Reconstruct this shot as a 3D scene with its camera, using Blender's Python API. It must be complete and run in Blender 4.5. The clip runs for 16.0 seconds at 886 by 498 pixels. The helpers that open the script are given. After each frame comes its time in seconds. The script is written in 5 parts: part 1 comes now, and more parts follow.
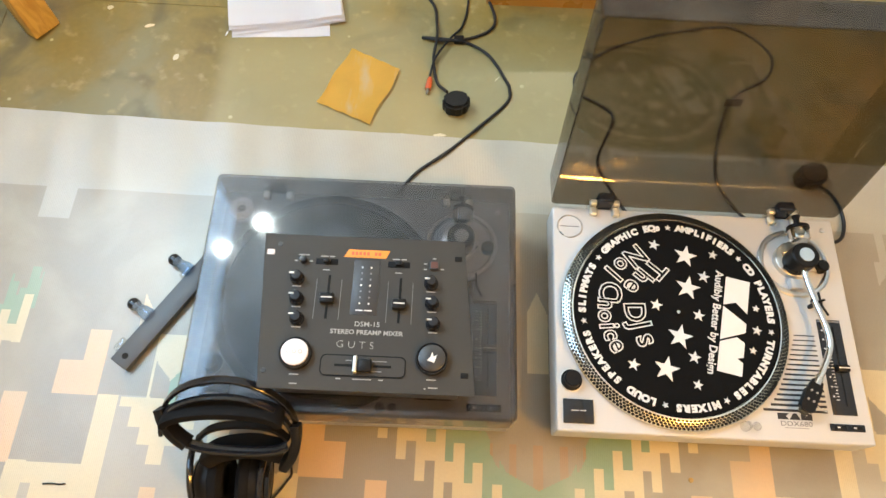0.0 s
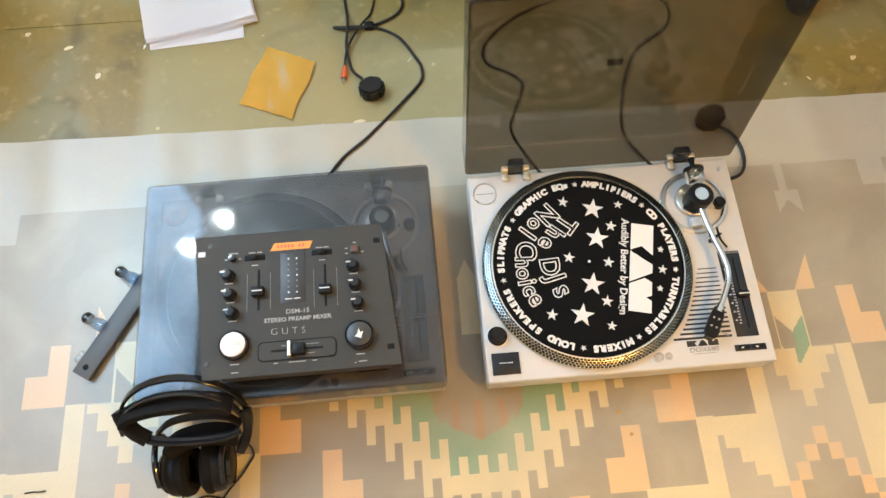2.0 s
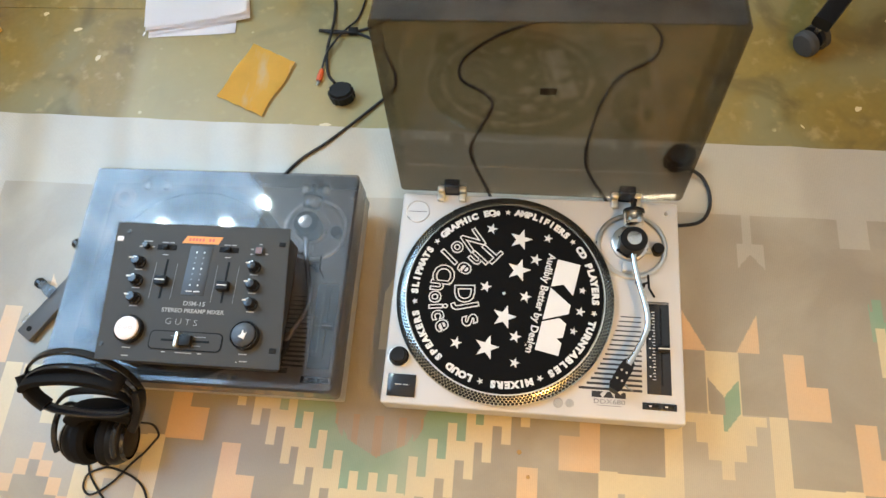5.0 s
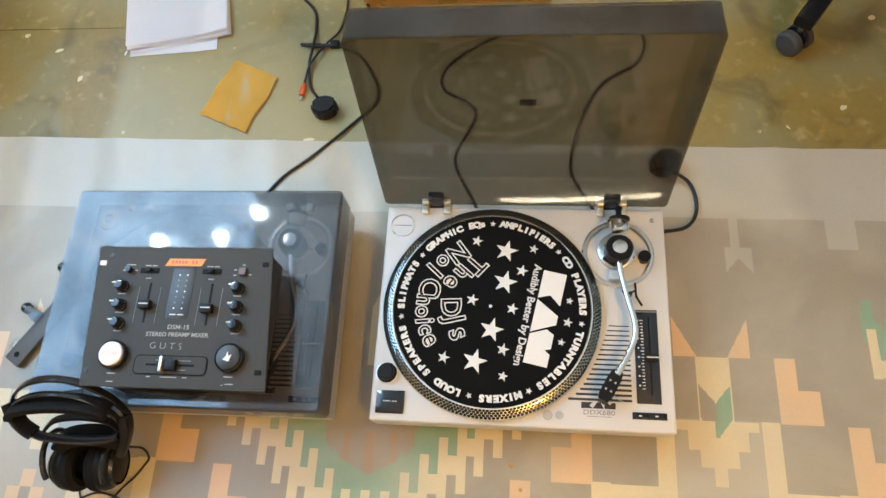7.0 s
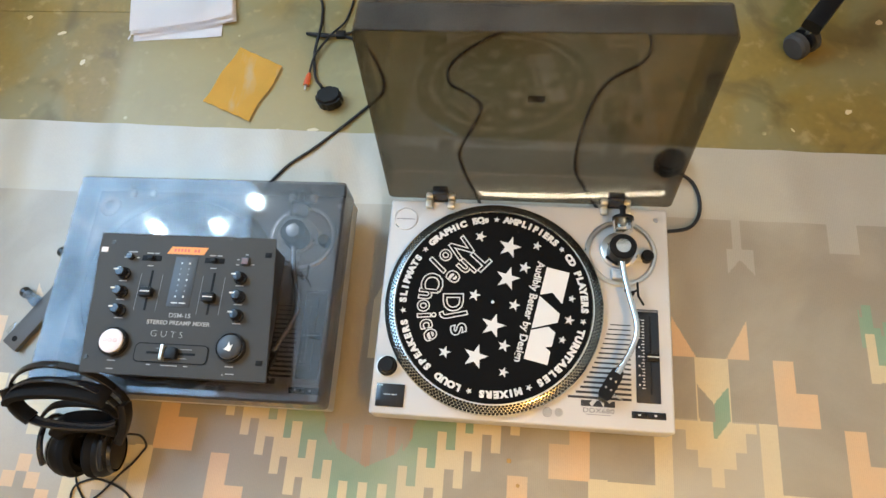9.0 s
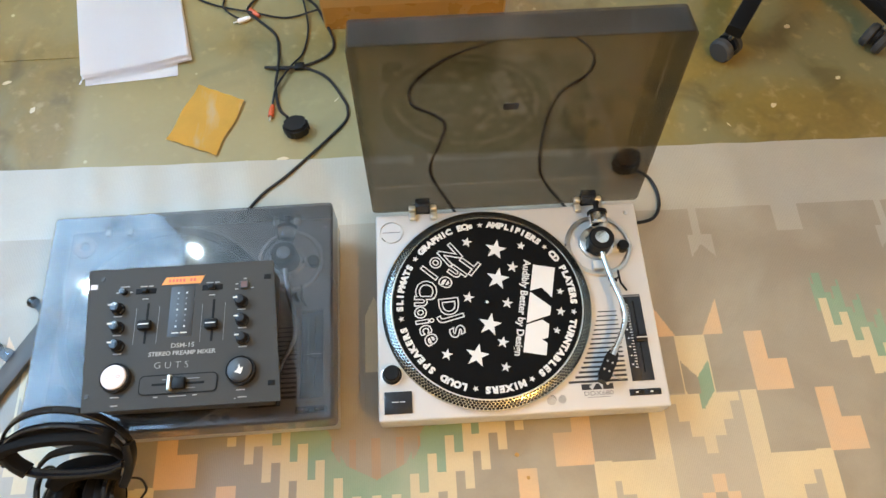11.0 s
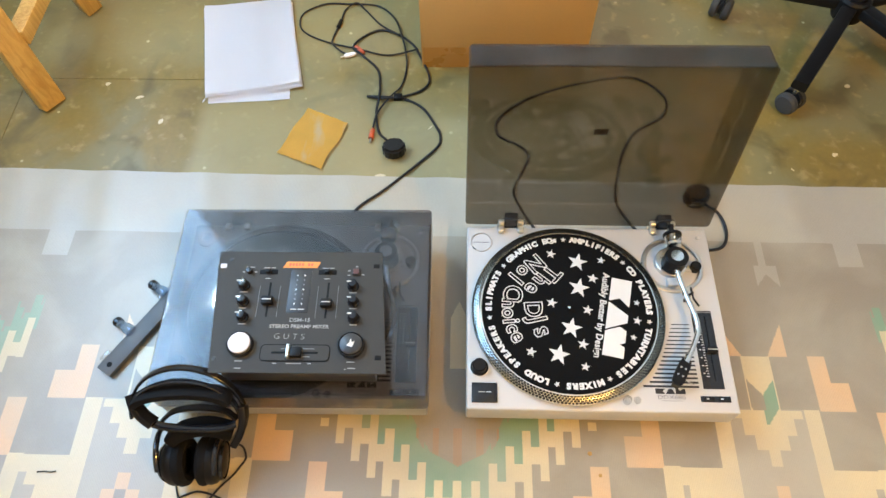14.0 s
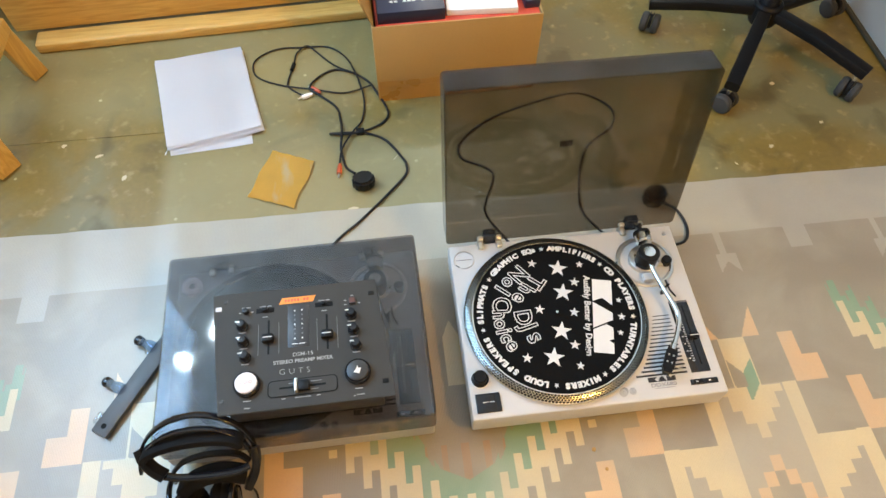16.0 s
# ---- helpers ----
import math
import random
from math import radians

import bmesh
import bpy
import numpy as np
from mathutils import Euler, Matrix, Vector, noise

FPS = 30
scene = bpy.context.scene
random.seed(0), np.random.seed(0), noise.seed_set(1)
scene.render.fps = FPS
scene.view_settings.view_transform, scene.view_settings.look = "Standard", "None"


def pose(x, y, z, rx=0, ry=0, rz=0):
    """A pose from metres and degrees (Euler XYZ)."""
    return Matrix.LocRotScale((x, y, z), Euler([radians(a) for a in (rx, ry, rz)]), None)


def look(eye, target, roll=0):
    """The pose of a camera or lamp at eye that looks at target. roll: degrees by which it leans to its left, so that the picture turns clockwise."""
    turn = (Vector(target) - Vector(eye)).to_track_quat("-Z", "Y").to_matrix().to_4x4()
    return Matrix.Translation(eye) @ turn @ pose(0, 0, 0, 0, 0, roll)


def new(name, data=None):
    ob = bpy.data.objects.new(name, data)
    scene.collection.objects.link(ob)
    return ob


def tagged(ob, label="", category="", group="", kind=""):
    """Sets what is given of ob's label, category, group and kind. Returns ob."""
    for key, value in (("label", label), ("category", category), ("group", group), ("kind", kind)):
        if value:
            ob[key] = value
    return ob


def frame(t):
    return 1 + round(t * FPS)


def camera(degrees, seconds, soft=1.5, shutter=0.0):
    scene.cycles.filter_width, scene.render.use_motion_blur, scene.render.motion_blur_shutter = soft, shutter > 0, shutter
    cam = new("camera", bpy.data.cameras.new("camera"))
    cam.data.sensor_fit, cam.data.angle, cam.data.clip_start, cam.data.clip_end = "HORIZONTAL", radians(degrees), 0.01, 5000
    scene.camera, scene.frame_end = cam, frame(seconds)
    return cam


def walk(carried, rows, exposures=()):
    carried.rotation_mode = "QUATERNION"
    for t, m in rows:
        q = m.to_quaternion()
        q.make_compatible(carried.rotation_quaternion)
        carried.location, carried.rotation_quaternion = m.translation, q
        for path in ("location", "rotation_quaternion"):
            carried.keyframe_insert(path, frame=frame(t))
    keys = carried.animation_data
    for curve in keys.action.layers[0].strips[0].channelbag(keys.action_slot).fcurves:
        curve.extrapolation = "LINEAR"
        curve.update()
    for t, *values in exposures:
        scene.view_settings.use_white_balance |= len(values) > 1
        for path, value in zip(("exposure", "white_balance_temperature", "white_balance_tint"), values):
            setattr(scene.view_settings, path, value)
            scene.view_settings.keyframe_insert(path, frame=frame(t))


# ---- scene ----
cam = camera(66.7, 16.0)
PATH = [
    (0, (-0.179, -0.15, 1.047), (-0.165, 0.648, -0.787), 3.9),
    (0.5, (-0.115, -0.152, 1.094), (-0.166, 0.532, -0.784), 0.3),
    (1, (-0.098, -0.155, 1.119), (-0.145, 0.531, -0.76), -3.4),
    (1.5, (-0.106, -0.18, 1.124), (-0.052, 0.508, -0.753), -0.4),
    (2, (-0.081, -0.165, 1.122), (-0.027, 0.54, -0.749), -0.2),
    (2.5, (0.004, -0.132, 1.111), (-0.032, 0.559, -0.766), -4.0),
    (3, (0.096, -0.118, 1.106), (-0.008, 0.558, -0.774), -7.2),
    (3.5, (0.153, -0.119, 1.108), (0.021, 0.571, -0.764), -7.7),
    (4, (0.174, -0.136, 1.106), (-0.014, 0.553, -0.762), -11.2),
    (6.5, (0.211, -0.125, 1.116), (-0.008, 0.612, -0.731), -13.5),
    (7, (0.216, -0.112, 1.109), (-0.001, 0.596, -0.749), -14.8),
    (7.5, (0.213, -0.097, 1.107), (0.003, 0.588, -0.76), -13.7),
    (8, (0.21, -0.091, 1.108), (0.013, 0.583, -0.764), -13.2),
    (8.5, (0.202, -0.106, 1.11), (0.009, 0.577, -0.76), -12.1),
    (9, (0.202, -0.109, 1.11), (0.002, 0.579, -0.758), -12.6),
    (9.5, (0.198, -0.107, 1.11), (0.002, 0.579, -0.758), -12.3),
    (9.7, (0.2, -0.111, 1.11), (0.0, 0.581, -0.755), -12.5),
    (12, (-0.032, -0.252, 1.153), (0.164, 0.586, -0.652), 5.4),
    (12.5, (-0.062, -0.282, 1.156), (0.046, 0.558, -0.657), 5.8),
    (13, (-0.024, -0.281, 1.147), (-0.021, 0.555, -0.67), 0.2),
    (13.5, (-0.002, -0.293, 1.176), (-0.112, 0.633, -0.594), -2.8),
    (14, (-0.016, -0.315, 1.186), (-0.062, 0.665, -0.557), -1.6),
    (14.5, (-0.087, -0.338, 1.208), (-0.118, 0.692, -0.507), -3.2),
    (15, (-0.116, -0.352, 1.208), (-0.065, 0.679, -0.505), -2.0),
    (15.5, (-0.117, -0.357, 1.208), (-0.009, 0.696, -0.488), -0.4),
    (16, (-0.099, -0.353, 1.208), (0.035, 0.706, -0.483), 0.5),
]
walk(cam, [(t, look(eye, target, roll)) for t, eye, target, roll in PATH],
     [(0.0, 0.08, 10300, 8), (1.0, 0.0, 9800, 7), (3.0, -0.03, 9700, 7), (4.0, -0.08, 9500, 7), (6.5, -0.15, 8800, 5), (8.0, -0.20, 8700, 5), (9.5, -0.15, 8600, 5), (12.0, -0.03, 8400, 5), (13.5, 0.04, 8100, 5), (15.0, -0.01, 8300, 5), (16.0, -0.06, 8400, 5)])


# ---- world and lamps ----
world = bpy.data.worlds.new("room_dark")
scene.world = world
world.use_nodes = True
world.node_tree.nodes["Background"].inputs[0].default_value = (0.5, 0.6, 0.8, 1)
world.node_tree.nodes["Background"].inputs[1].default_value = 0.005
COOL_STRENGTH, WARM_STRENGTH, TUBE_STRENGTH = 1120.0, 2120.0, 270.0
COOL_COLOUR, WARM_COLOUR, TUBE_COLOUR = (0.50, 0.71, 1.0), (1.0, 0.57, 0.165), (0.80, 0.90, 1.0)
COOL_AT, WARM_AT = (-1.10, 0.95, 1.80), (1.02, -1.0, 2.2)
sky = new("window_daylight", bpy.data.lights.new("window_daylight", "AREA"))
sky.data.shape, sky.data.size, sky.data.size_y, sky.data.energy, sky.data.color = "RECTANGLE", 1.7, 2.04, 118.0, (0.235, 0.505, 1.0)
sky.matrix_world = look((-1.435, 0.78, 1.96), (0.0, 0.78, 1.96))
ROOM = (-1.45, 1.19, -1.9, 2.2, 3.1)   # west, east, south, north, height


# ---- materials ----
def material(name, colour, rough=0.6, metal=0.0, vary=0.25, scale=40.0, bump=0.1, fine=400.0, tint=None, coat=0.0, spec=0.5, island=0.0):
    """A surface with a broad stain and a fine grain, at real size."""
    m = bpy.data.materials.new(name)
    m.use_nodes = True
    nt = m.node_tree
    b = nt.nodes["Principled BSDF"]
    b.inputs["Metallic"].default_value = metal
    b.inputs["Coat Weight"].default_value = coat
    b.inputs["Specular IOR Level"].default_value = spec
    tc = nt.nodes.new("ShaderNodeTexCoord")
    n1, n2 = nt.nodes.new("ShaderNodeTexNoise"), nt.nodes.new("ShaderNodeTexNoise")
    for n, s in ((n1, scale), (n2, fine)):
        n.inputs["Scale"].default_value = s
        n.inputs["Detail"].default_value = 4
        nt.links.new(tc.outputs["Object"], n.inputs["Vector"])
    mix = nt.nodes.new("ShaderNodeMix")
    mix.data_type = "RGBA"
    dark = tuple(c * (1 - vary) for c in colour) if tint is None else tint
    light = tuple(min(1, c * (1 + vary)) for c in colour)
    mix.inputs["A"].default_value, mix.inputs["B"].default_value = (*dark, 1), (*light, 1)
    add = nt.nodes.new("ShaderNodeMath")
    add.operation = "MULTIPLY_ADD"
    add.inputs[1].default_value = 0.35
    nt.links.new(n2.outputs["Fac"], add.inputs[0])
    half = nt.nodes.new("ShaderNodeMath")
    half.operation = "MULTIPLY"
    half.inputs[1].default_value = 0.65
    nt.links.new(n1.outputs["Fac"], half.inputs[0])
    nt.links.new(half.outputs[0], add.inputs[2])
    nt.links.new(add.outputs[0], mix.inputs["Factor"])
    nt.links.new(mix.outputs["Result"], b.inputs["Base Color"])
    rr = nt.nodes.new("ShaderNodeMapRange")
    rr.inputs["To Min"].default_value, rr.inputs["To Max"].default_value = max(0.02, rough - 0.1), min(1, rough + 0.1)
    nt.links.new(n1.outputs["Fac"], rr.inputs["Value"])
    nt.links.new(rr.outputs[0], b.inputs["Roughness"])
    if bump:
        bp = nt.nodes.new("ShaderNodeBump")
        bp.inputs["Strength"].default_value = bump
        bp.inputs["Distance"].default_value = 0.001
        nt.links.new(n2.outputs["Fac"], bp.inputs["Height"])
        nt.links.new(bp.outputs["Normal"], b.inputs["Normal"])
    return m


def acrylic(name, through_colour, haze=0.05, haze_colour=(0.35, 0.33, 0.33), rough=0.06, shine=0.042, veil=0.25, cloudy=0.3):
    """Smoked or clear plastic sheet: coloured transmission, a dusty haze, a sharp Fresnel gloss and a broad one from fine scratches."""
    m = bpy.data.materials.new(name)
    m.use_nodes = True
    nt = m.node_tree
    nt.nodes.remove(nt.nodes["Principled BSDF"])
    out = nt.nodes["Material Output"]

    def ranged(value, lo, hi, to_lo, to_hi):
        n = nt.nodes.new("ShaderNodeMapRange")
        for key, v in (("From Min", lo), ("From Max", hi), ("To Min", to_lo), ("To Max", to_hi)):
            n.inputs[key].default_value = v
        nt.links.new(value, n.inputs["Value"])
        return n

    def mixed(fac, one, two):
        n = nt.nodes.new("ShaderNodeMixShader")
        if isinstance(fac, float):
            n.inputs[0].default_value = fac
        else:
            nt.links.new(fac, n.inputs[0])
        nt.links.new(one.outputs[0], n.inputs[1])
        nt.links.new(two.outputs[0], n.inputs[2])
        return n

    tr, df, gl, broad = (nt.nodes.new("ShaderNodeBsdf" + k) for k in ("Transparent", "Diffuse", "Glossy", "Glossy"))
    tr.inputs[0].default_value = (*through_colour, 1)
    df.inputs[0].default_value = (*haze_colour, 1)
    broad.inputs["Roughness"].default_value = 0.36
    tc = nt.nodes.new("ShaderNodeTexCoord")
    nz = nt.nodes.new("ShaderNodeTexNoise")
    nz.inputs["Scale"].default_value, nz.inputs["Detail"].default_value, nz.inputs["Distortion"].default_value = 15, 7, 0.8
    nt.links.new(tc.outputs["Object"], nz.inputs["Vector"])
    dust = ranged(nz.outputs["Fac"], 0.3, 0.75, haze * 0.4, haze * 1.8)
    smear = ranged(nz.outputs["Fac"], 0.3, 0.7, rough * 0.6, rough * 1.4)
    nt.links.new(smear.outputs[0], gl.inputs["Roughness"])
    fr = nt.nodes.new("ShaderNodeLayerWeight")
    steep = nt.nodes.new("ShaderNodeMath")
    steep.operation = "POWER"
    steep.inputs[1].default_value = 5.0
    nt.links.new(fr.outputs["Facing"], steep.inputs[0])
    gloss = ranged(steep.outputs[0], 0.0, 1.0, shine, 1.0)
    cloud = ranged(nz.outputs["Fac"], 0.32, 0.68, shine * (1 - cloudy), shine * (1 + cloudy))
    nt.links.new(cloud.outputs[0], gloss.inputs["To Min"])
    body = mixed(dust.outputs[0], tr, df)
    shiny = mixed(veil, gl, broad)
    nt.links.new(mixed(gloss.outputs[0], body, shiny).outputs[0], out.inputs[0])
    return m


def glow(name, colour, strength):
    m = bpy.data.materials.new(name)
    m.use_nodes = True
    b = m.node_tree.nodes["Principled BSDF"]
    b.inputs["Base Color"].default_value = (0.8, 0.8, 0.8, 1)
    b.inputs["Emission Color"].default_value = (*colour, 1)
    b.inputs["Emission Strength"].default_value = strength
    return m


def wood(name, pale, dark, along="X", scale=6.0):
    m = material(name, pale, 0.5, bump=0.15)
    nt = m.node_tree
    tc = nt.nodes.new("ShaderNodeTexCoord")
    mp = nt.nodes.new("ShaderNodeMapping")
    mp.inputs["Scale"].default_value = {"X": (1, 14, 14), "Y": (14, 1, 14), "Z": (14, 14, 1)}[along]
    nz = nt.nodes.new("ShaderNodeTexNoise")
    nz.inputs["Scale"].default_value, nz.inputs["Detail"].default_value, nz.inputs["Distortion"].default_value = scale, 6, 1.2
    ramp = nt.nodes.new("ShaderNodeValToRGB")
    ramp.color_ramp.elements[0].color, ramp.color_ramp.elements[1].color = (*dark, 1), (*pale, 1)
    ramp.color_ramp.elements[0].position, ramp.color_ramp.elements[1].position = 0.3, 0.62
    nt.links.new(tc.outputs["Object"], mp.inputs["Vector"])
    nt.links.new(mp.outputs[0], nz.inputs["Vector"])
    nt.links.new(nz.outputs["Fac"], ramp.inputs["Fac"])
    nt.links.new(ramp.outputs[0], nt.nodes["Principled BSDF"].inputs["Base Color"])
    return m


def floor_paint():
    """Old olive floor paint, worn paler where feet pass beside the rug, with specks and scuffs."""
    m = material("olive_floor_paint", (0.195, 0.131, 0.031), 0.38, vary=0.42, scale=6, fine=90, bump=0.12)
    nt = m.node_tree
    b = nt.nodes["Principled BSDF"]
    base = b.inputs["Base Color"].links[0].from_socket
    tc = nt.nodes.new("ShaderNodeTexCoord")
    sep = nt.nodes.new("ShaderNodeSeparateXYZ")
    wob = nt.nodes.new("ShaderNodeTexNoise")
    wob.inputs["Scale"].default_value, wob.inputs["Detail"].default_value = 7, 5
    nt.links.new(tc.outputs["Object"], sep.inputs[0])
    nt.links.new(tc.outputs["Object"], wob.inputs["Vector"])

    def calc(op, a, c):
        n = nt.nodes.new("ShaderNodeMath")
        n.operation = op
        for i, v in enumerate((a, c)):
            if isinstance(v, (int, float)):
                n.inputs[i].default_value = v
            else:
                nt.links.new(v, n.inputs[i])
        return n.outputs[0]

    def edge(v, lo, hi):
        n = nt.nodes.new("ShaderNodeMapRange")
        n.interpolation_type = "SMOOTHSTEP"
        n.inputs["From Min"].default_value, n.inputs["From Max"].default_value = lo, hi
        nt.links.new(v, n.inputs["Value"])
        return n.outputs[0]

    shift = calc("MULTIPLY", calc("SUBTRACT", wob.outputs["Fac"], 0.5), 0.12)
    xs, ys = calc("ADD", sep.outputs["X"], calc("MULTIPLY", shift, 0.35)), calc("ADD", sep.outputs["Y"], shift)
    worn = calc("MULTIPLY", edge(xs, -0.63, -0.585), edge(ys, 0.86, 0.66))
    worn = calc("MULTIPLY", worn, edge(xs, 0.6, 0.1))
    back = calc("MULTIPLY", edge(ys, 0.80, 0.93), calc("MULTIPLY", edge(xs, -1.3, -0.9), edge(xs, 0.3, -0.1)))
    worn = calc("MAXIMUM", worn, calc("MULTIPLY", back, 0.75))
    blot = nt.nodes.new("ShaderNodeTexNoise")
    blot.inputs["Scale"].default_value, blot.inputs["Detail"].default_value, blot.inputs["Distortion"].default_value = 3.2, 7, 0.6
    nt.links.new(tc.outputs["Object"], blot.inputs["Vector"])
    grey = nt.nodes.new("ShaderNodeMix")
    grey.data_type = "RGBA"
    grey.inputs["B"].default_value = (0.18, 0.16, 0.078, 1)
    nt.links.new(calc("MULTIPLY", edge(blot.outputs["Fac"], 0.45, 0.62), 0.8), grey.inputs["Factor"])
    nt.links.new(base, grey.inputs["A"])
    scuff = nt.nodes.new("ShaderNodeTexNoise")
    scuff.inputs["Scale"].default_value, scuff.inputs["Detail"].default_value = 34, 8
    nt.links.new(tc.outputs["Object"], scuff.inputs["Vector"])
    rub = nt.nodes.new("ShaderNodeMix")
    rub.data_type = "RGBA"
    rub.inputs["B"].default_value = (0.36, 0.28, 0.125, 1)
    nt.links.new(calc("MULTIPLY", edge(scuff.outputs["Fac"], 0.55, 0.75), 0.55), rub.inputs["Factor"])
    nt.links.new(grey.outputs["Result"], rub.inputs["A"])
    grime = nt.nodes.new("ShaderNodeTexNoise")
    grime.inputs["Scale"].default_value, grime.inputs["Detail"].default_value, grime.inputs["Distortion"].default_value = 8.5, 8, 0.7
    nt.links.new(tc.outputs["Object"], grime.inputs["Vector"])
    stain = nt.nodes.new("ShaderNodeMix")
    stain.data_type = "RGBA"
    stain.inputs["B"].default_value = (0.085, 0.06, 0.018, 1)
    nt.links.new(calc("MULTIPLY", edge(grime.outputs["Fac"], 0.51, 0.70), 0.65), stain.inputs["Factor"])
    nt.links.new(rub.outputs["Result"], stain.inputs["A"])
    base = stain.outputs["Result"]
    patchy = calc("ADD", calc("MULTIPLY", wob.outputs["Fac"], 0.7), 0.35)
    worn = calc("MULTIPLY", worn, patchy)
    mix = nt.nodes.new("ShaderNodeMix")
    mix.data_type = "RGBA"
    mix.inputs["B"].default_value = (0.285, 0.24, 0.12, 1)
    nt.links.new(worn, mix.inputs["Factor"])
    nt.links.new(base, mix.inputs["A"])
    vor = nt.nodes.new("ShaderNodeTexVoronoi")
    vor.inputs["Scale"].default_value = 19
    nt.links.new(tc.outputs["Object"], vor.inputs["Vector"])
    speck = edge(vor.outputs["Distance"], 0.10, 0.05)
    speck = calc("MULTIPLY", speck, edge(wob.outputs["Fac"], 0.5, 0.62))
    mix2 = nt.nodes.new("ShaderNodeMix")
    mix2.data_type = "RGBA"
    mix2.inputs["B"].default_value = (0.5, 0.44, 0.26, 1)
    nt.links.new(speck, mix2.inputs["Factor"])
    nt.links.new(mix.outputs["Result"], mix2.inputs["A"])
    nt.links.new(mix2.outputs["Result"], b.inputs["Base Color"])
    return m


def weave(name, colour):
    """Flat-woven wool: fine ribs and a little fading."""
    m = material(name, colour, 0.7, vary=0.2, scale=9, fine=260, bump=0.15, spec=0.4, coat=0.9)
    nt = m.node_tree
    b = nt.nodes["Principled BSDF"]
    base = b.inputs["Base Color"].links[0].from_socket
    place, fade, step, pale = (nt.nodes.new("ShaderNode" + k) for k in ("TexCoord", "TexNoise", "MapRange", "Mix"))
    fade.inputs["Scale"].default_value, fade.inputs["Detail"].default_value, fade.inputs["Distortion"].default_value = 5.5, 8, 0.5
    step.inputs["From Min"].default_value, step.inputs["From Max"].default_value = 0.46, 0.70
    step.inputs["To Min"].default_value, step.inputs["To Max"].default_value = 0.06, 0.5
    pale.data_type = "RGBA"
    pale.inputs["B"].default_value = (0.39, 0.35, 0.255, 1)
    nt.links.new(place.outputs["Object"], fade.inputs["Vector"])
    nt.links.new(fade.outputs["Fac"], step.inputs["Value"])
    nt.links.new(step.outputs[0], pale.inputs["Factor"])
    nt.links.new(base, pale.inputs["A"])
    nt.links.new(pale.outputs["Result"], b.inputs["Base Color"])
    nt.nodes["Principled BSDF"].inputs["Coat Roughness"].default_value = 0.34
    nt.nodes["Principled BSDF"].inputs["Coat IOR"].default_value = 1.72
    tc = nt.nodes.new("ShaderNodeTexCoord")
    wv = nt.nodes.new("ShaderNodeTexWave")
    wv.inputs["Scale"].default_value, wv.inputs["Distortion"].default_value = 110, 0.6
    nt.links.new(tc.outputs["Object"], wv.inputs["Vector"])
    bp = nt.nodes.new("ShaderNodeBump")
    bp.inputs["Strength"].default_value, bp.inputs["Distance"].default_value = 0.25, 0.0008
    nt.links.new(wv.outputs["Fac"], bp.inputs["Height"])
    old = nt.nodes["Principled BSDF"].inputs["Normal"].links[0].from_socket
    nt.links.new(old, bp.inputs["Normal"])
    nt.links.new(bp.outputs["Normal"], nt.nodes["Principled BSDF"].inputs["Normal"])
    return m


def tinted(name, colour):
    """The far face of a tinted sheet: it filters light and has no gloss of its own."""
    m = bpy.data.materials.new(name)
    m.use_nodes = True
    nt = m.node_tree
    nt.nodes.remove(nt.nodes["Principled BSDF"])
    tr = nt.nodes.new("ShaderNodeBsdfTransparent")
    tr.inputs[0].default_value = (*colour, 1)
    nt.links.new(tr.outputs[0], nt.nodes["Material Output"].inputs[0])
    return m


FLOOR_PAINT = floor_paint()
PANEL_PRINT = material("dull_panel_print", (0.30, 0.30, 0.29), 0.7, vary=0.15)
SEAM = material("dark_seam", (0.05, 0.042, 0.025), 0.9)
WALL_PAINT = material("pale_wall_paint", (0.46, 0.46, 0.44), 0.8, vary=0.06, scale=2)
CEILING_PAINT = material("white_ceiling_paint", (0.50, 0.50, 0.49), 0.9, vary=0.04, scale=2)
# rim and plinth of the closed turntable: shade under its lid darkens the colours
SHADED_RIM = material("shaded_platter_rim", (0.045, 0.045, 0.05), 0.35, 0.5, vary=0.2)
SHADED_SILVER = material("shaded_silver_plinth_paint", (0.31, 0.31, 0.30), 0.4, vary=0.1, scale=12, bump=0.03)
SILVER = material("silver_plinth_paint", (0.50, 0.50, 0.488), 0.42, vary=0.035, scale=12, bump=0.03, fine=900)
CHROME = material("polished_metal", (0.78, 0.77, 0.74), 0.16, 1.0, vary=0.06, bump=0.0)
BRUSHED = material("brushed_metal", (0.62, 0.60, 0.56), 0.3, 1.0, vary=0.1, bump=0.05)
SATIN = material("satin_pale_metal", (0.70, 0.67, 0.58), 0.32, 0.85, vary=0.12, bump=0.03)
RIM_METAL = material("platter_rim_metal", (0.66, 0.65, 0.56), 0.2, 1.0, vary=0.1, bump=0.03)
BLACK = material("black_plastic", (0.007, 0.0065, 0.0065), 0.42, vary=0.3, spec=0.2)
BLACK_GLOSS = material("glossy_black_plastic", (0.012, 0.012, 0.014), 0.15, vary=0.2, bump=0.0)
RUBBER = material("black_rubber", (0.006, 0.0055, 0.0055), 0.75, vary=0.3, spec=0.15)
CABLE = material("black_cable_jacket", (0.014, 0.013, 0.013), 0.5, vary=0.3, spec=0.3)
DARK_DOT = material("dark_recess", (0.006, 0.006, 0.006), 0.6, spec=0.15)
FELT = material("black_felt", (0.006, 0.006, 0.006), 0.95, vary=0.3, scale=30, fine=1500, bump=0.3, spec=0.06)
PRINT = material("white_print", (0.66, 0.65, 0.62), 0.8, vary=0.06)
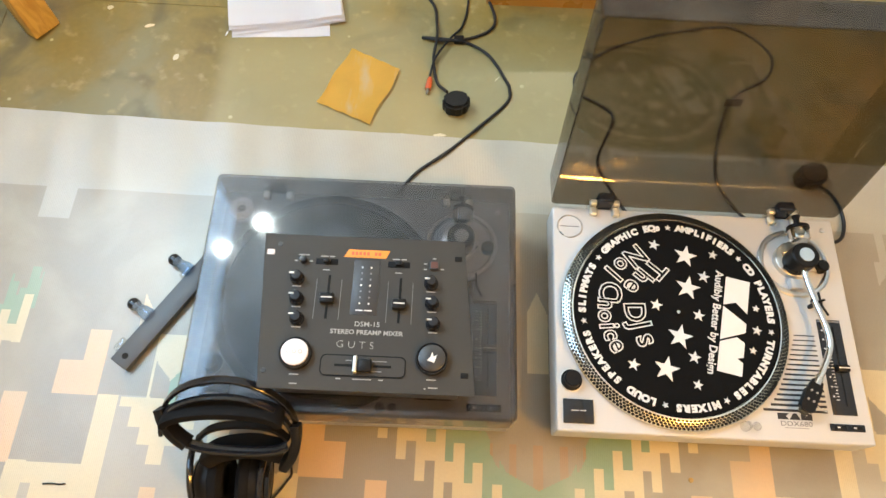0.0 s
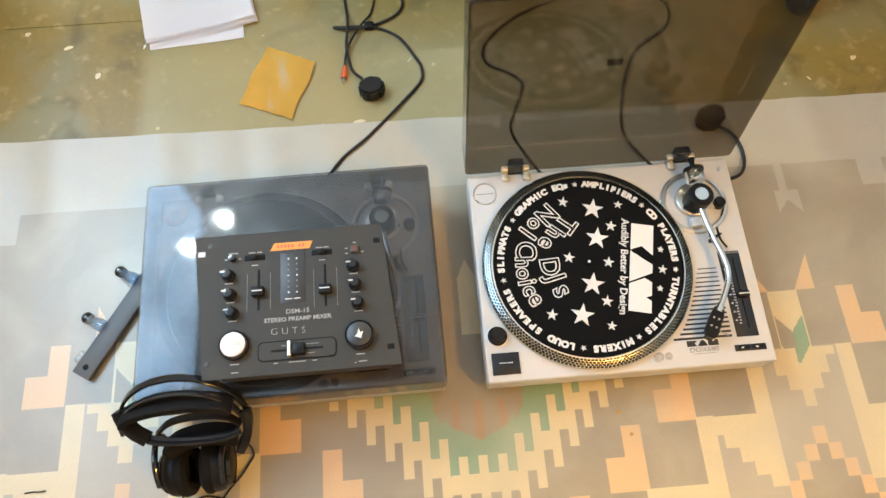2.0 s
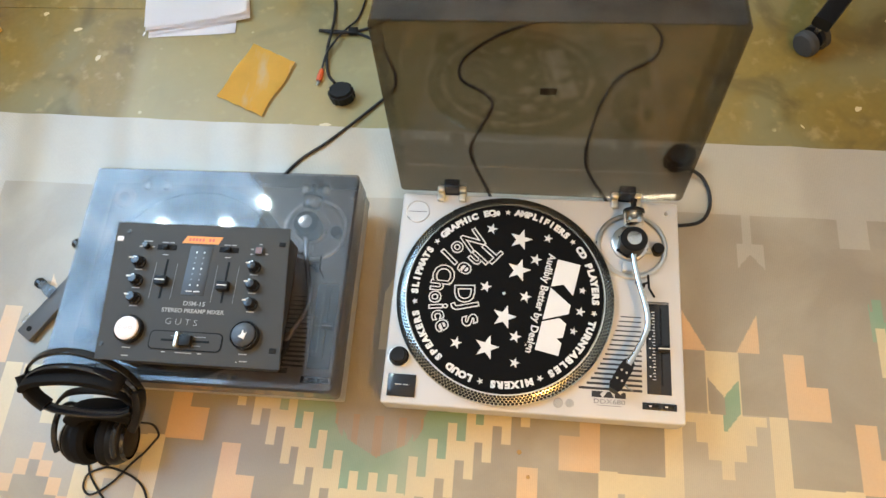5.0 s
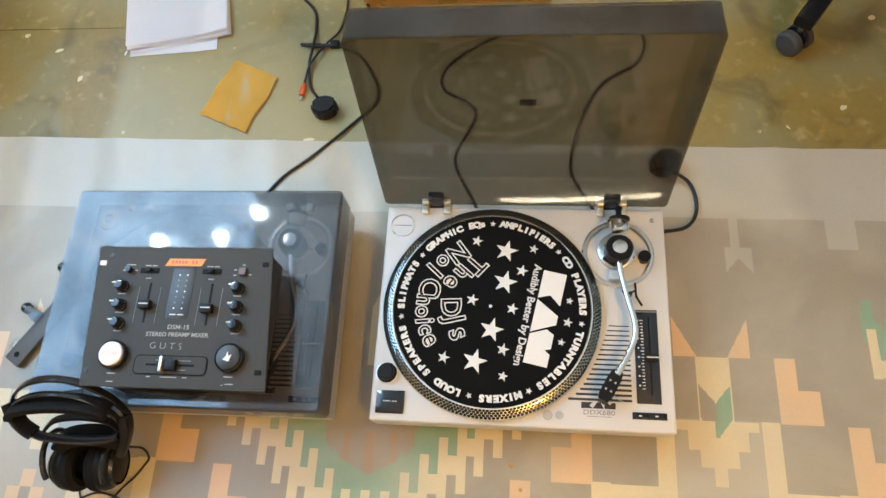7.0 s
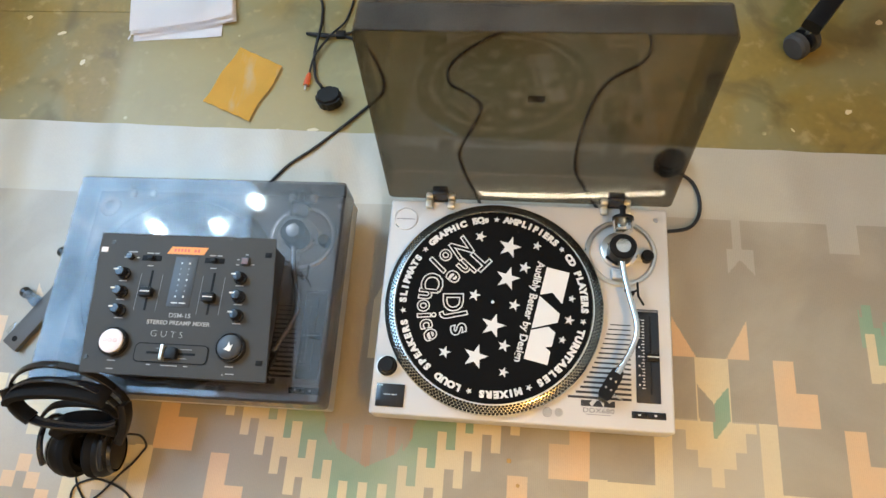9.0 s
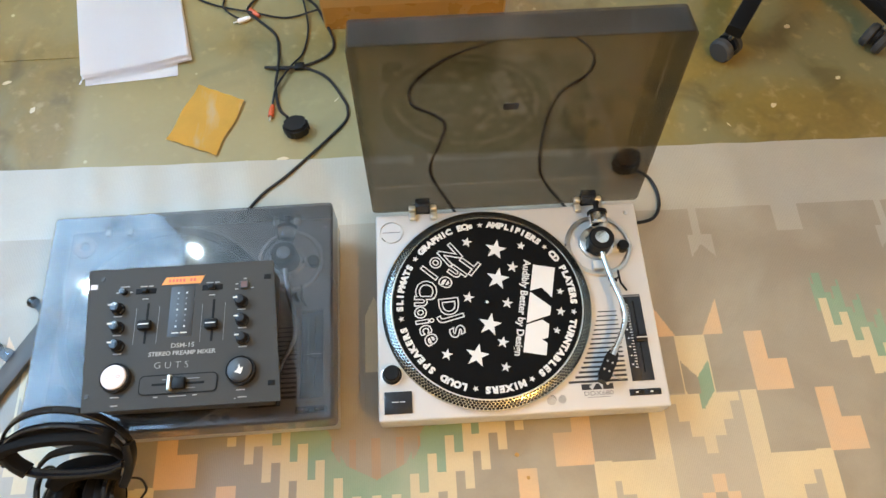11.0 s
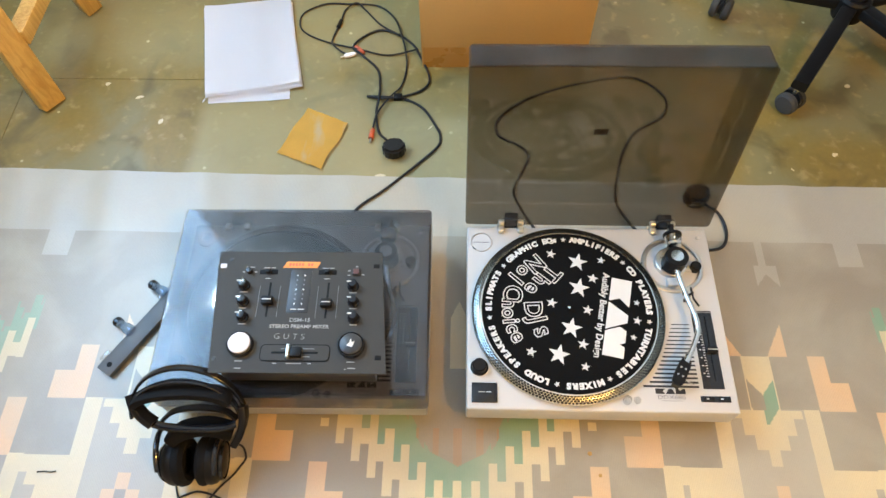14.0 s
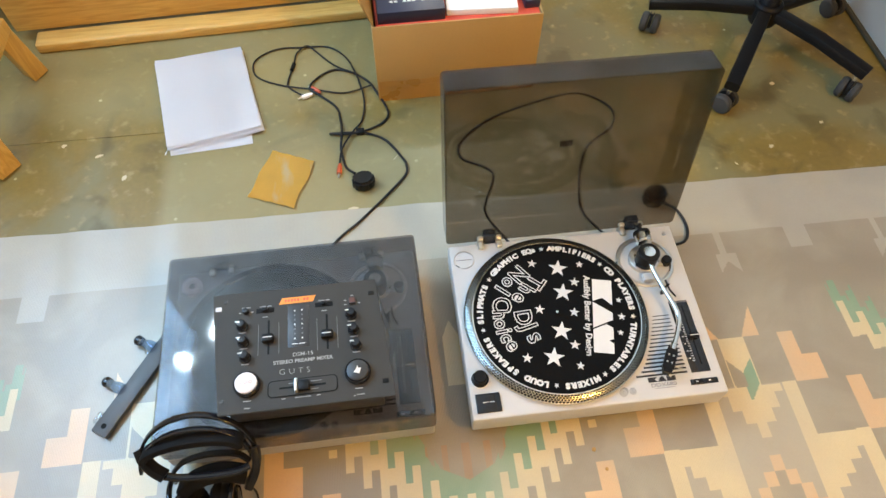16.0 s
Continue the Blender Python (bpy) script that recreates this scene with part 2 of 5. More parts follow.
BLACK_PRINT = material("black_print", (0.015, 0.015, 0.017), 0.5, vary=0.1)
GREY_PRINT = material("grey_print", (0.16, 0.16, 0.165), 0.5, vary=0.1)
SMOKE = acrylic("smoked_acrylic", (0.52, 0.485, 0.44), 0.045, (0.26, 0.21, 0.17), 0.03, 0.04, 0.25)
SMOKE_DUSTY = acrylic("dusty_smoked_acrylic", (0.58, 0.57, 0.58), 0.012, (0.36, 0.36, 0.4), 0.05, 0.09, 0.4)
SMOKE_INNER = acrylic("smoked_acrylic_inner_face", (0.48, 0.45, 0.41), 0.075, (0.27, 0.225, 0.175), 0.02, 0.034, 0.15)
DUSTY_INNER = tinted("dusty_acrylic_inner_face", (0.58, 0.56, 0.565))
CLEAR = acrylic("clear_plastic", (0.92, 0.92, 0.91), 0.10, (0.7, 0.68, 0.64), 0.08)
MIXER_PAINT = material("charcoal_panel_paint", (0.042, 0.040, 0.036), 0.52, vary=0.2, scale=20, fine=700, bump=0.08, spec=0.2)
MIXER_DARK = material("dark_panel_paint", (0.026, 0.026, 0.027), 0.4, vary=0.2)
ORANGE_PRINT = material("orange_badge", (0.72, 0.24, 0.03), 0.5, vary=0.1)
PINK_PRINT = material("faded_pink_print", (0.62, 0.44, 0.44), 0.5, vary=0.1)
KNOB_WHITE = material("white_knob_cap", (0.74, 0.68, 0.68), 0.35, vary=0.08, scale=60)
PAPER = material("white_paper", (0.80, 0.78, 0.79), 0.8, vary=0.03, scale=8, bump=0.05)
SANDPAPER = material("yellow_sandpaper", (0.74, 0.45, 0.11), 0.85, vary=0.22, scale=16, fine=1800, bump=0.4, spec=0.2)
CARDBOARD = material("brown_cardboard", (0.44, 0.26, 0.09), 0.8, vary=0.12, scale=9, fine=160, bump=0.1)
TAPE = material("brown_packing_tape", (0.37, 0.19, 0.05), 0.28, vary=0.12, scale=14, bump=0.04)
RED_CARD = material("red_card", (0.62, 0.075, 0.045), 0.6, vary=0.1)
NAVY_CARD = material("navy_card", (0.02, 0.02, 0.045), 0.35, vary=0.2)
RED_PLUG = material("red_plug_plastic", (0.55, 0.09, 0.03), 0.4, vary=0.15)
PINE = wood("varnished_pine", (0.66, 0.40, 0.12), (0.50, 0.27, 0.065))
PINE_Z = wood("varnished_pine_upright", (0.64, 0.38, 0.11), (0.48, 0.255, 0.06), "Z")
BLUE_TINT = acrylic("pale_blue_plastic", (0.62, 0.78, 0.92), 0.25, (0.4, 0.55, 0.7), 0.1)
WHEEL_GREY = material("dusty_grey_rubber", (0.045, 0.043, 0.040), 0.65, vary=0.3, scale=60, spec=0.2)
STEEL_GREY = material("grey_steel_paint", (0.075, 0.08, 0.085), 0.45, vary=0.15, scale=30)
COOL_GLOW = glow("cool_bulb", COOL_COLOUR, COOL_STRENGTH)
WARM_GLOW = glow("warm_bulb", WARM_COLOUR, WARM_STRENGTH)
RUG = [weave("brown_wool", (0.24, 0.20, 0.142)), weave("beige_wool", (0.33, 0.285, 0.215)), weave("cream_wool", (0.56, 0.45, 0.26)),
       weave("orange_wool", (0.58, 0.36, 0.185)), weave("green_wool", (0.15, 0.27, 0.165)), weave("pale_border_wool", (0.325, 0.29, 0.23)),
       weave("rust_wool", (0.30, 0.17, 0.085))]


# ---- mesh helpers ----
def part(name, bm, mat, parent=None, label="", smooth=True):
    """Links a bmesh as one mesh object under a thing or a part."""
    me = bpy.data.meshes.new(name)
    bm.to_mesh(me)
    bm.free()
    me.materials.append(mat)
    if smooth:
        me.polygons.foreach_set("use_smooth", [True] * len(me.polygons))
        me.set_sharp_from_angle(angle=radians(35))
    ob = new(name, me)
    if parent:
        ob.parent = parent
    return tagged(ob, label)


def thing(name, label, category, at=(0, 0, 0), turn=0, group="", kind=""):
    ob = new(name)
    ob.empty_display_size = 0.02
    ob.location = at
    ob.rotation_euler = (0, 0, radians(turn))
    return tagged(ob, label, category, group, kind)


def box(x0, x1, y0, y1, z0, z1, bevel=0.0, segments=2, bm=None, m=None):
    out = bm or bmesh.new()
    made = bmesh.ops.create_cube(out, size=1)["verts"]
    for v in made:
        v.co = Vector((x0 + (v.co.x + 0.5) * (x1 - x0), y0 + (v.co.y + 0.5) * (y1 - y0), z0 + (v.co.z + 0.5) * (z1 - z0)))
    if bevel:
        edges = list({e for v in made for e in v.link_edges})
        made = bmesh.ops.bevel(out, geom=edges, offset=bevel, segments=segments, affect="EDGES", profile=0.5)["verts"]
    if m is not None:
        bmesh.ops.transform(out, matrix=m, verts=[v for v in out.verts if v in set(made)] if bm else out.verts)
    return out


def lathe(profile, segments=48, at=(0, 0, 0), bm=None, m=None):
    """Turns a profile of (radius, height) about the upright axis."""
    out = bm or bmesh.new()
    rings = []
    for r, z in profile:
        if r < 1e-6:
            rings.append([out.verts.new((0, 0, z))])
        else:
            rings.append([out.verts.new((r * math.cos(2 * math.pi * i / segments), r * math.sin(2 * math.pi * i / segments), z)) for i in range(segments)])
    for a, b in zip(rings, rings[1:]):
        for i in range(segments):
            j = (i + 1) % segments
            if len(a) == 1 and len(b) == 1:
                continue
            if len(a) == 1:
                out.faces.new((a[0], b[j], b[i]))
            elif len(b) == 1:
                out.faces.new((a[i], a[j], b[0]))
            else:
                out.faces.new((a[i], a[j], b[j], b[i]))
    verts = [v for ring in rings for v in ring]
    bmesh.ops.recalc_face_normals(out, faces=list({f for v in verts for f in v.link_faces}))
    bmesh.ops.transform(out, matrix=Matrix.Translation(at) @ (m or Matrix()), verts=verts)
    return out


def smooth_path(points, steps=8):
    """A Catmull-Rom curve through the points."""
    pts = [Vector(p) for p in points]
    pts = [2 * pts[0] - pts[1], *pts, 2 * pts[-1] - pts[-2]]
    out = []
    for a, b, c, d in zip(pts, pts[1:], pts[2:], pts[3:]):
        for i in range(steps):
            t = i / steps
            out.append(0.5 * ((2 * b) + (c - a) * t + (2 * a - 5 * b + 4 * c - d) * t * t + (3 * b - a - 3 * c + d) * t ** 3))
    return out + [pts[-2]]


def sweep(path, radius, segments=10, flat=None, up=None, bm=None, closed=False):
    """A tube, or a flat strap (width, thickness), along a path. radius may be a function of 0..1."""
    out = bm or bmesh.new()
    path = [Vector(p) for p in path]
    rings = []
    n = len(path)
    side = None
    for i, p in enumerate(path):
        d = (path[min(i + 1, n - 1)] - path[max(i - 1, 0)]).normalized()
        if up is not None:
            side = Vector(up).cross(d).normalized()
        else:
            guess = side if side is not None else (Vector((0, 0, 1)) if abs(d.z) < 0.9 else Vector((1, 0, 0)))
            side = (guess - d * guess.dot(d)).normalized()
        other = d.cross(side).normalized()
        r = radius(i / (n - 1)) if callable(radius) else radius
        ring = []
        for k in range(segments):
            a = 2 * math.pi * (k + 0.5) / segments
            if flat:
                c, s = math.cos(a), math.sin(a)
                e = 0.35
                ring.append(out.verts.new(p + side * (flat[1] / 2 * math.copysign(abs(c) ** e, c)) + other * (flat[0] / 2 * math.copysign(abs(s) ** e, s))))
            else:
                ring.append(out.verts.new(p + side * (r * math.cos(a)) + other * (r * math.sin(a))))
        rings.append(ring)
    for a, b in zip(rings, rings[1:]):
        for k in range(segments):
            out.faces.new((a[k], a[(k + 1) % segments], b[(k + 1) % segments], b[k]))
    out.faces.new(rings[0][::-1])
    out.faces.new(rings[-1])
    return out


def plate(points, z0, z1, bm=None):
    """A flat polygon in plan with thickness."""
    out = bm or bmesh.new()
    low = [out.verts.new((x, y, z0)) for x, y in points]
    high = [out.verts.new((x, y, z1)) for x, y in points]
    n = len(points)
    faces = [out.faces.new(low[::-1]), out.faces.new(high)] + [out.faces.new((low[i], low[(i + 1) % n], high[(i + 1) % n], high[i])) for i in range(n)]
    bmesh.ops.recalc_face_normals(out, faces=faces)
    return out


def star_points(x, y, r, turn=0.0, inner=0.4):
    return [(x + (r if k % 2 == 0 else r * inner) * math.sin(turn + k * math.pi / 5), y + (r if k % 2 == 0 else r * inner) * math.cos(turn + k * math.pi / 5)) for k in range(10)]


def lettering(text, size, m, bold=0.0, outline=0.0, squeeze=1.0):
    """Raised letters of the built-in font as a bmesh, centred, then placed by m."""
    cu = bpy.data.curves.new("lettering", "FONT")
    cu.body, cu.size, cu.align_x, cu.align_y = text, size, "CENTER", "CENTER"
    cu.extrude, cu.offset, cu.resolution_u = 0.00015, bold, 3
    ob = bpy.data.objects.new("lettering", cu)
    scene.collection.objects.link(ob)
    bpy.context.view_layer.update()
    me = bpy.data.meshes.new_from_object(ob.evaluated_get(bpy.context.evaluated_depsgraph_get()))
    bm = bmesh.new()
    bm.from_mesh(me)
    bpy.data.objects.remove(ob)
    bpy.data.curves.remove(cu)
    bpy.data.meshes.remove(me)
    bmesh.ops.transform(bm, matrix=m @ Matrix.Diagonal((squeeze, 1, 1, 1)), verts=bm.verts)
    return bm


def join(bms):
    out = bmesh.new()
    for b in bms:
        me = bpy.data.meshes.new("joined")
        b.to_mesh(me)
        b.free()
        out.from_mesh(me)
        bpy.data.meshes.remove(me)
    return out


def flat(x, y, z, turn=0):
    return pose(x, y, z, 0, 0, turn)


# ---- the room ----
west, east, south, north, high = ROOM
wall_w = bmesh.new()
for y0, y1, z0, z1 in ((south - 0.12, -0.08, 0, high), (1.64, north + 0.12, 0, high), (-0.08, 1.64, 0, 0.93), (-0.08, 1.64, 2.99, high)):
    box(west - 0.12, west, y0, y1, z0, z1, bm=wall_w)
tagged(part("wall_west", wall_w, WALL_PAINT), "pale painted plaster wall with a window", "wall", kind="structure")
window = tagged(part("window_1", box(west - 0.06, west - 0.05, -0.08, 1.64, 0.93, 2.99), CLEAR), "wide window with a white frame", "window", kind="structure")
window.visible_shadow = False
for y0, y1, z0, z1 in ((-0.08, -0.03, 0.93, 2.99), (1.59, 1.64, 0.93, 2.99), (-0.03, 1.59, 0.93, 0.98), (-0.03, 1.59, 2.94, 2.99), (0.755, 0.805, 0.98, 2.94)):
    part("window_frame", box(west - 0.10, west - 0.02, y0, y1, z0, z1, 0.004), KNOB_WHITE, window)
tagged(part("wall_east", box(east + 0.004, east + 0.12, south - 0.12, north + 0.12, 0, high), WALL_PAINT), "pale grey painted wall beside the chair", "wall", kind="structure")
tagged(part("wall_south", box(west, east + 0.004, south - 0.12, south, 0, high), WALL_PAINT), "pale painted plaster wall of the room", "wall", kind="structure")
tagged(part("wall_north", box(west, east + 0.004, north, north + 0.12, 0, high), WALL_PAINT), "pale painted plaster wall of the room", "wall", kind="structure")
tagged(part("ceiling", box(west - 0.12, east + 0.12, south - 0.12, north + 0.12, high, high + 0.1), CEILING_PAINT), "white painted ceiling", "ceiling", kind="structure")
tagged(part("baseboard", box(east - 0.006, east + 0.004, south, north, 0.0, 0.012, 0.002), SEAM), "thin dark strip along the wall foot", "baseboard", kind="structure")
floor = tagged(part("floor", box(west, east + 0.004, south, north, -0.1, -0.008), SEAM), "old olive painted board floor, worn and scuffed", "floor", kind="structure")
for x0, x1, y0, y1 in ((west, -1.0505, south, 0.806), (-1.049, -0.5, south, 0.806), (west, -0.5, 0.8075, north), (-0.5, east, south, north)):
    part("floor_sheet", box(x0, x1, y0, y1, -0.02, -0.0025), FLOOR_PAINT, floor)


# ---- the rug: stepped motifs mirrored about two axes ----
AXIS, TIP = -0.013, 0.544


def rug_yarn(x, y):
    """Which yarn shows at a place: 0 brown, 1 beige, 2 cream, 3 orange, 4 green, 5 pale border, 6 rust."""
    u = across = abs(x - AXIS)
    if x < AXIS and u > 0.3:
        u = 0.3 + (u - 0.3) * 0.906
    w = abs(u - TIP)
    if y > 0.378:
        return 5
    # comb marks below the border
    if x < AXIS and 0.55 < u < 0.66 and y > 0.2:
        return 0
    if 0.324 < y and (abs(u - 0.598) < 0.007 or abs(u - 0.773) < 0.024 or abs(u - 0.95) < 0.007):
        return 5
    for c in (0.602, 0.954):
        d = abs(u - c)
        if 0.278 < y <= 0.324 and d < 0.022 and y > 0.278 + (0.022 - d) * 1.2:
            return 5
    # medallion with comb edges, and its neighbours
    for centre, rise, last in ((0.0, 0.0, 6), (1.0, 0.13, 6)):
        v = abs(across - centre - (0.028 if centre > 0.5 and x < AXIS else 0.0))
        if v < 0.255 and -0.19 + rise < y < 0.26 + rise * 0.3:
            if v < 0.052:
                k, column = 0, (v % 0.031) < 0.0075 or (v % 0.031) > 0.0235
                if -0.155 + rise <= y <= -0.126 + rise or (column and -0.185 + rise <= y < -0.098 + rise):
                    return 2
                top = -0.126 + rise
            else:
                k = round((v - 0.061) / 0.029)
                column = abs(v - 0.061 - 0.029 * k) < 0.0074
                if column:
                    lo, hi = -0.184 + 0.029 * k, -0.069 + 0.029 * k
                    if centre > 0.5:
                        lo, hi = (lo + 0.016, hi - 0.018) if k < 6 else (hi, hi)
                    elif k == 6:
                        hi -= 0.1
                else:
                    j = math.floor((v - 0.061) / 0.029)
                    lo, hi = -0.127 + 0.029 * j, -0.098 + 0.029 * j
                    if centre > 0.5:
                        lo, hi = lo - 0.010, hi - 0.012
                    if j >= 5:
                        lo = hi
                if lo + rise <= y <= hi + rise:
                    return 2
                top = hi + rise
            if y > top and (k <= 5):
                if centre < 0.5:
                    if v < 0.017 and 0.10 < y < 0.235 - v * 2.2:
                        return 2
                    if v < 0.075 + (y + 0.02) * 0.55 - 0.010 * (int(v / 0.0145) % 2) and y > -0.075 + v * 0.5:
                        return 6 if (int((v + 0.004) / 0.012) % 3 == 0 and y < -0.01) else 0
                    if y > 0.03 + 0.2 * v:
                        return 0
                elif y > min(0.235, top + 0.050 + 0.012 * (int(v / 0.0145) % 2)):
                    return 0
                return 4
    # tip motif
    if w < 0.027 and 0.032 < y < 0.132:
        side = u - TIP if x > AXIS else TIP - u
        if 0 <= w < 0.024 and 0.006 + w * 1.25 < y < 0.06 + w * 1.2:
            return 4 if (x - AXIS) * (u - TIP) > 0 else 0
        return 2
    if w < 0.003 and 0.006 < y < 0.05:
        return 4
    if 0.023 < w < 0.06 and 0.132 <= y < 0.132 + (w - 0.023) * 1.8:
        return 3
    if y < 0.032 and ((w < 0.045 and y > -0.012) or (w < 0.028 and y > -0.037) or (w < 0.010 and y > -0.065) or (w < 0.062 and y > 0.017)):
        return 4 if (w < 0.020 and y > 0.006 + w * 1.25 and (x - AXIS) * (u - TIP) > 0) else 2
    # diagonal run of orange steps and the cream stair below it
    for k in range(6):
        base, y0 = 0.096 * (k + 1), 0.134 - 0.102 * k
        if base <= w < base + 0.031 and y0 - 0.102 <= y < y0 or base + 0.031 <= w < base + 0.063 and y0 - 0.102 <= y < y0 - 0.05:
            return 3
        if 0.066 + 0.1 * k <= w < 0.094 + 0.1 * k and 0.034 - 0.102 * (k + 1) <= y < 0.034 - 0.102 * k + 0.001:
            return 2
        if 0.034 - 0.102 * (k + 1) - 0.03 <= y < 0.034 - 0.102 * (k + 1) and 0.066 + 0.1 * k <= w < 0.094 + 0.1 * (k + 1):
            return 2
        foot, out = 0.034 - 0.102 * (k + 1) - 0.03, w - 0.094 - 0.1 * k
        if -0.028 <= out < 0 and foot - 0.085 <= y < foot or 0 <= out < 0.06 and foot - 0.066 + 0.022 * int(out / 0.02) <= y < foot:
            return 2
    for k in range(8):
        if 0.034 - 0.102 * (k + 1) <= y < 0.034 - 0.102 * k and w < 0.066 + 0.1 * k:
            # chevron of small orange blocks
            row = math.floor((-0.096 - y) / 0.0265)
            if row >= 0:
                if abs(w - 0.0195 * row) < 0.0105:
                    return 3
                if w < 0.0195 * row:
                    return 0
            return 1
    return 0


def rug(x0, x1, y0, y1, cell):
    nx, ny = round((x1 - x0) / cell), round((y1 - y0) / cell)
    gx, gy = np.linspace(x0, x1, nx + 1), np.linspace(y0, y1, ny + 1)
    xx, yy = np.meshgrid(gx, gy)
    lift = 0.0009 * np.sin(xx * 5.1 + yy * 3.3) + 0.0006 * np.sin(yy * 11 + xx * 2)
    border = np.clip((yy - 0.30) / 0.1, 0, 1)
    lift += border * (0.0011 * np.sin(xx * 27 + 1.5 * np.sin(xx * 9) + yy * 6) + 0.0007 * np.sin(xx * 61 + yy * 9)) + 0.0011 * border
    skew = np.clip((yy - 0.3) / 0.22, 0, 1) * (0.004 - 0.015 * xx)
    co = np.stack((xx, yy + skew, 0.0012 + lift), -1).reshape(-1, 3)
    i = np.arange(nx * ny)
    a = (i // nx) * (nx + 1) + i % nx
    quads = np.stack((a, a + 1, a + nx + 2, a + nx + 1), -1)
    me = bpy.data.meshes.new("rug")
    me.from_pydata(co.tolist(), [], quads.tolist())
    for m in RUG:
        me.materials.append(m)
    cx, cy = (gx[:-1] + gx[1:]) / 2, (gy[:-1] + gy[1:]) / 2
    me.polygons.foreach_set("material_index", [rug_yarn(float(x), float(y)) for y in cy for x in cx])
    me.polygons.foreach_set("use_smooth", [True] * len(me.polygons))
    t = new("rug", me)
    part("backing", box(x0, x1, y0, y1 - 0.022, -0.0024, -0.0008, 0.0004, 1), RUG[5], t, "pale woven backing and edge")
    return tagged(t, "faded flat-woven wool rug with cream, orange and green stepped motifs", "rug")


rug(-1.3, 1.12, -0.65, 0.521, 0.0021)


# ---- turntables ----
def lid_shell(width, depth, tall, wall=0.003):
    """An open acrylic box, its rim in the plane z = 0 and its top at z = tall, hinged along y = depth."""
    def ring(inset, z, r):
        pts = []
        for cx, cy, a0 in ((width - r, depth - r, 0), (r, depth - r, 90), (r, r, 180), (width - r, r, 270)):
            for k in range(4):
                a = radians(a0 + 30 * k)
                pts.append((cx + (r - inset) * math.cos(a), cy + (r - inset) * math.sin(a), z))
        return pts
    out = bmesh.new()
    levels = [ring(0, 0, 0.008), ring(0, tall - 0.004, 0.008), ring(0.0035, tall, 0.008)]
    inner = [ring(wall + 0.0025, tall - wall, 0.008), ring(wall, tall - 0.006, 0.008), ring(wall, 0, 0.008)]
    rows = [[out.verts.new(p) for p in r] for r in levels + inner]
    n = len(rows[0])
    for a, b in ((0, 1), (1, 2), (3, 4), (4, 5), (5, 0)):
        for i in range(n):
            f = out.faces.new((rows[a][i], rows[a][(i + 1) % n], rows[b][(i + 1) % n], rows[b][i]))
            at_hinge = a == 1 and min(v.co.y for v in f.verts) > depth - 0.012
            f.material_index = 1 if a in (3, 4) or at_hinge else 0
    out.faces.new(rows[2])
    out.faces.new(rows[3][::-1]).material_index = 1
    bmesh.ops.recalc_face_normals(out, faces=out.faces)
    return out


TOP = 0.088       # plinth top
PX, PY = 0.1783, 0.1755   # platter centre


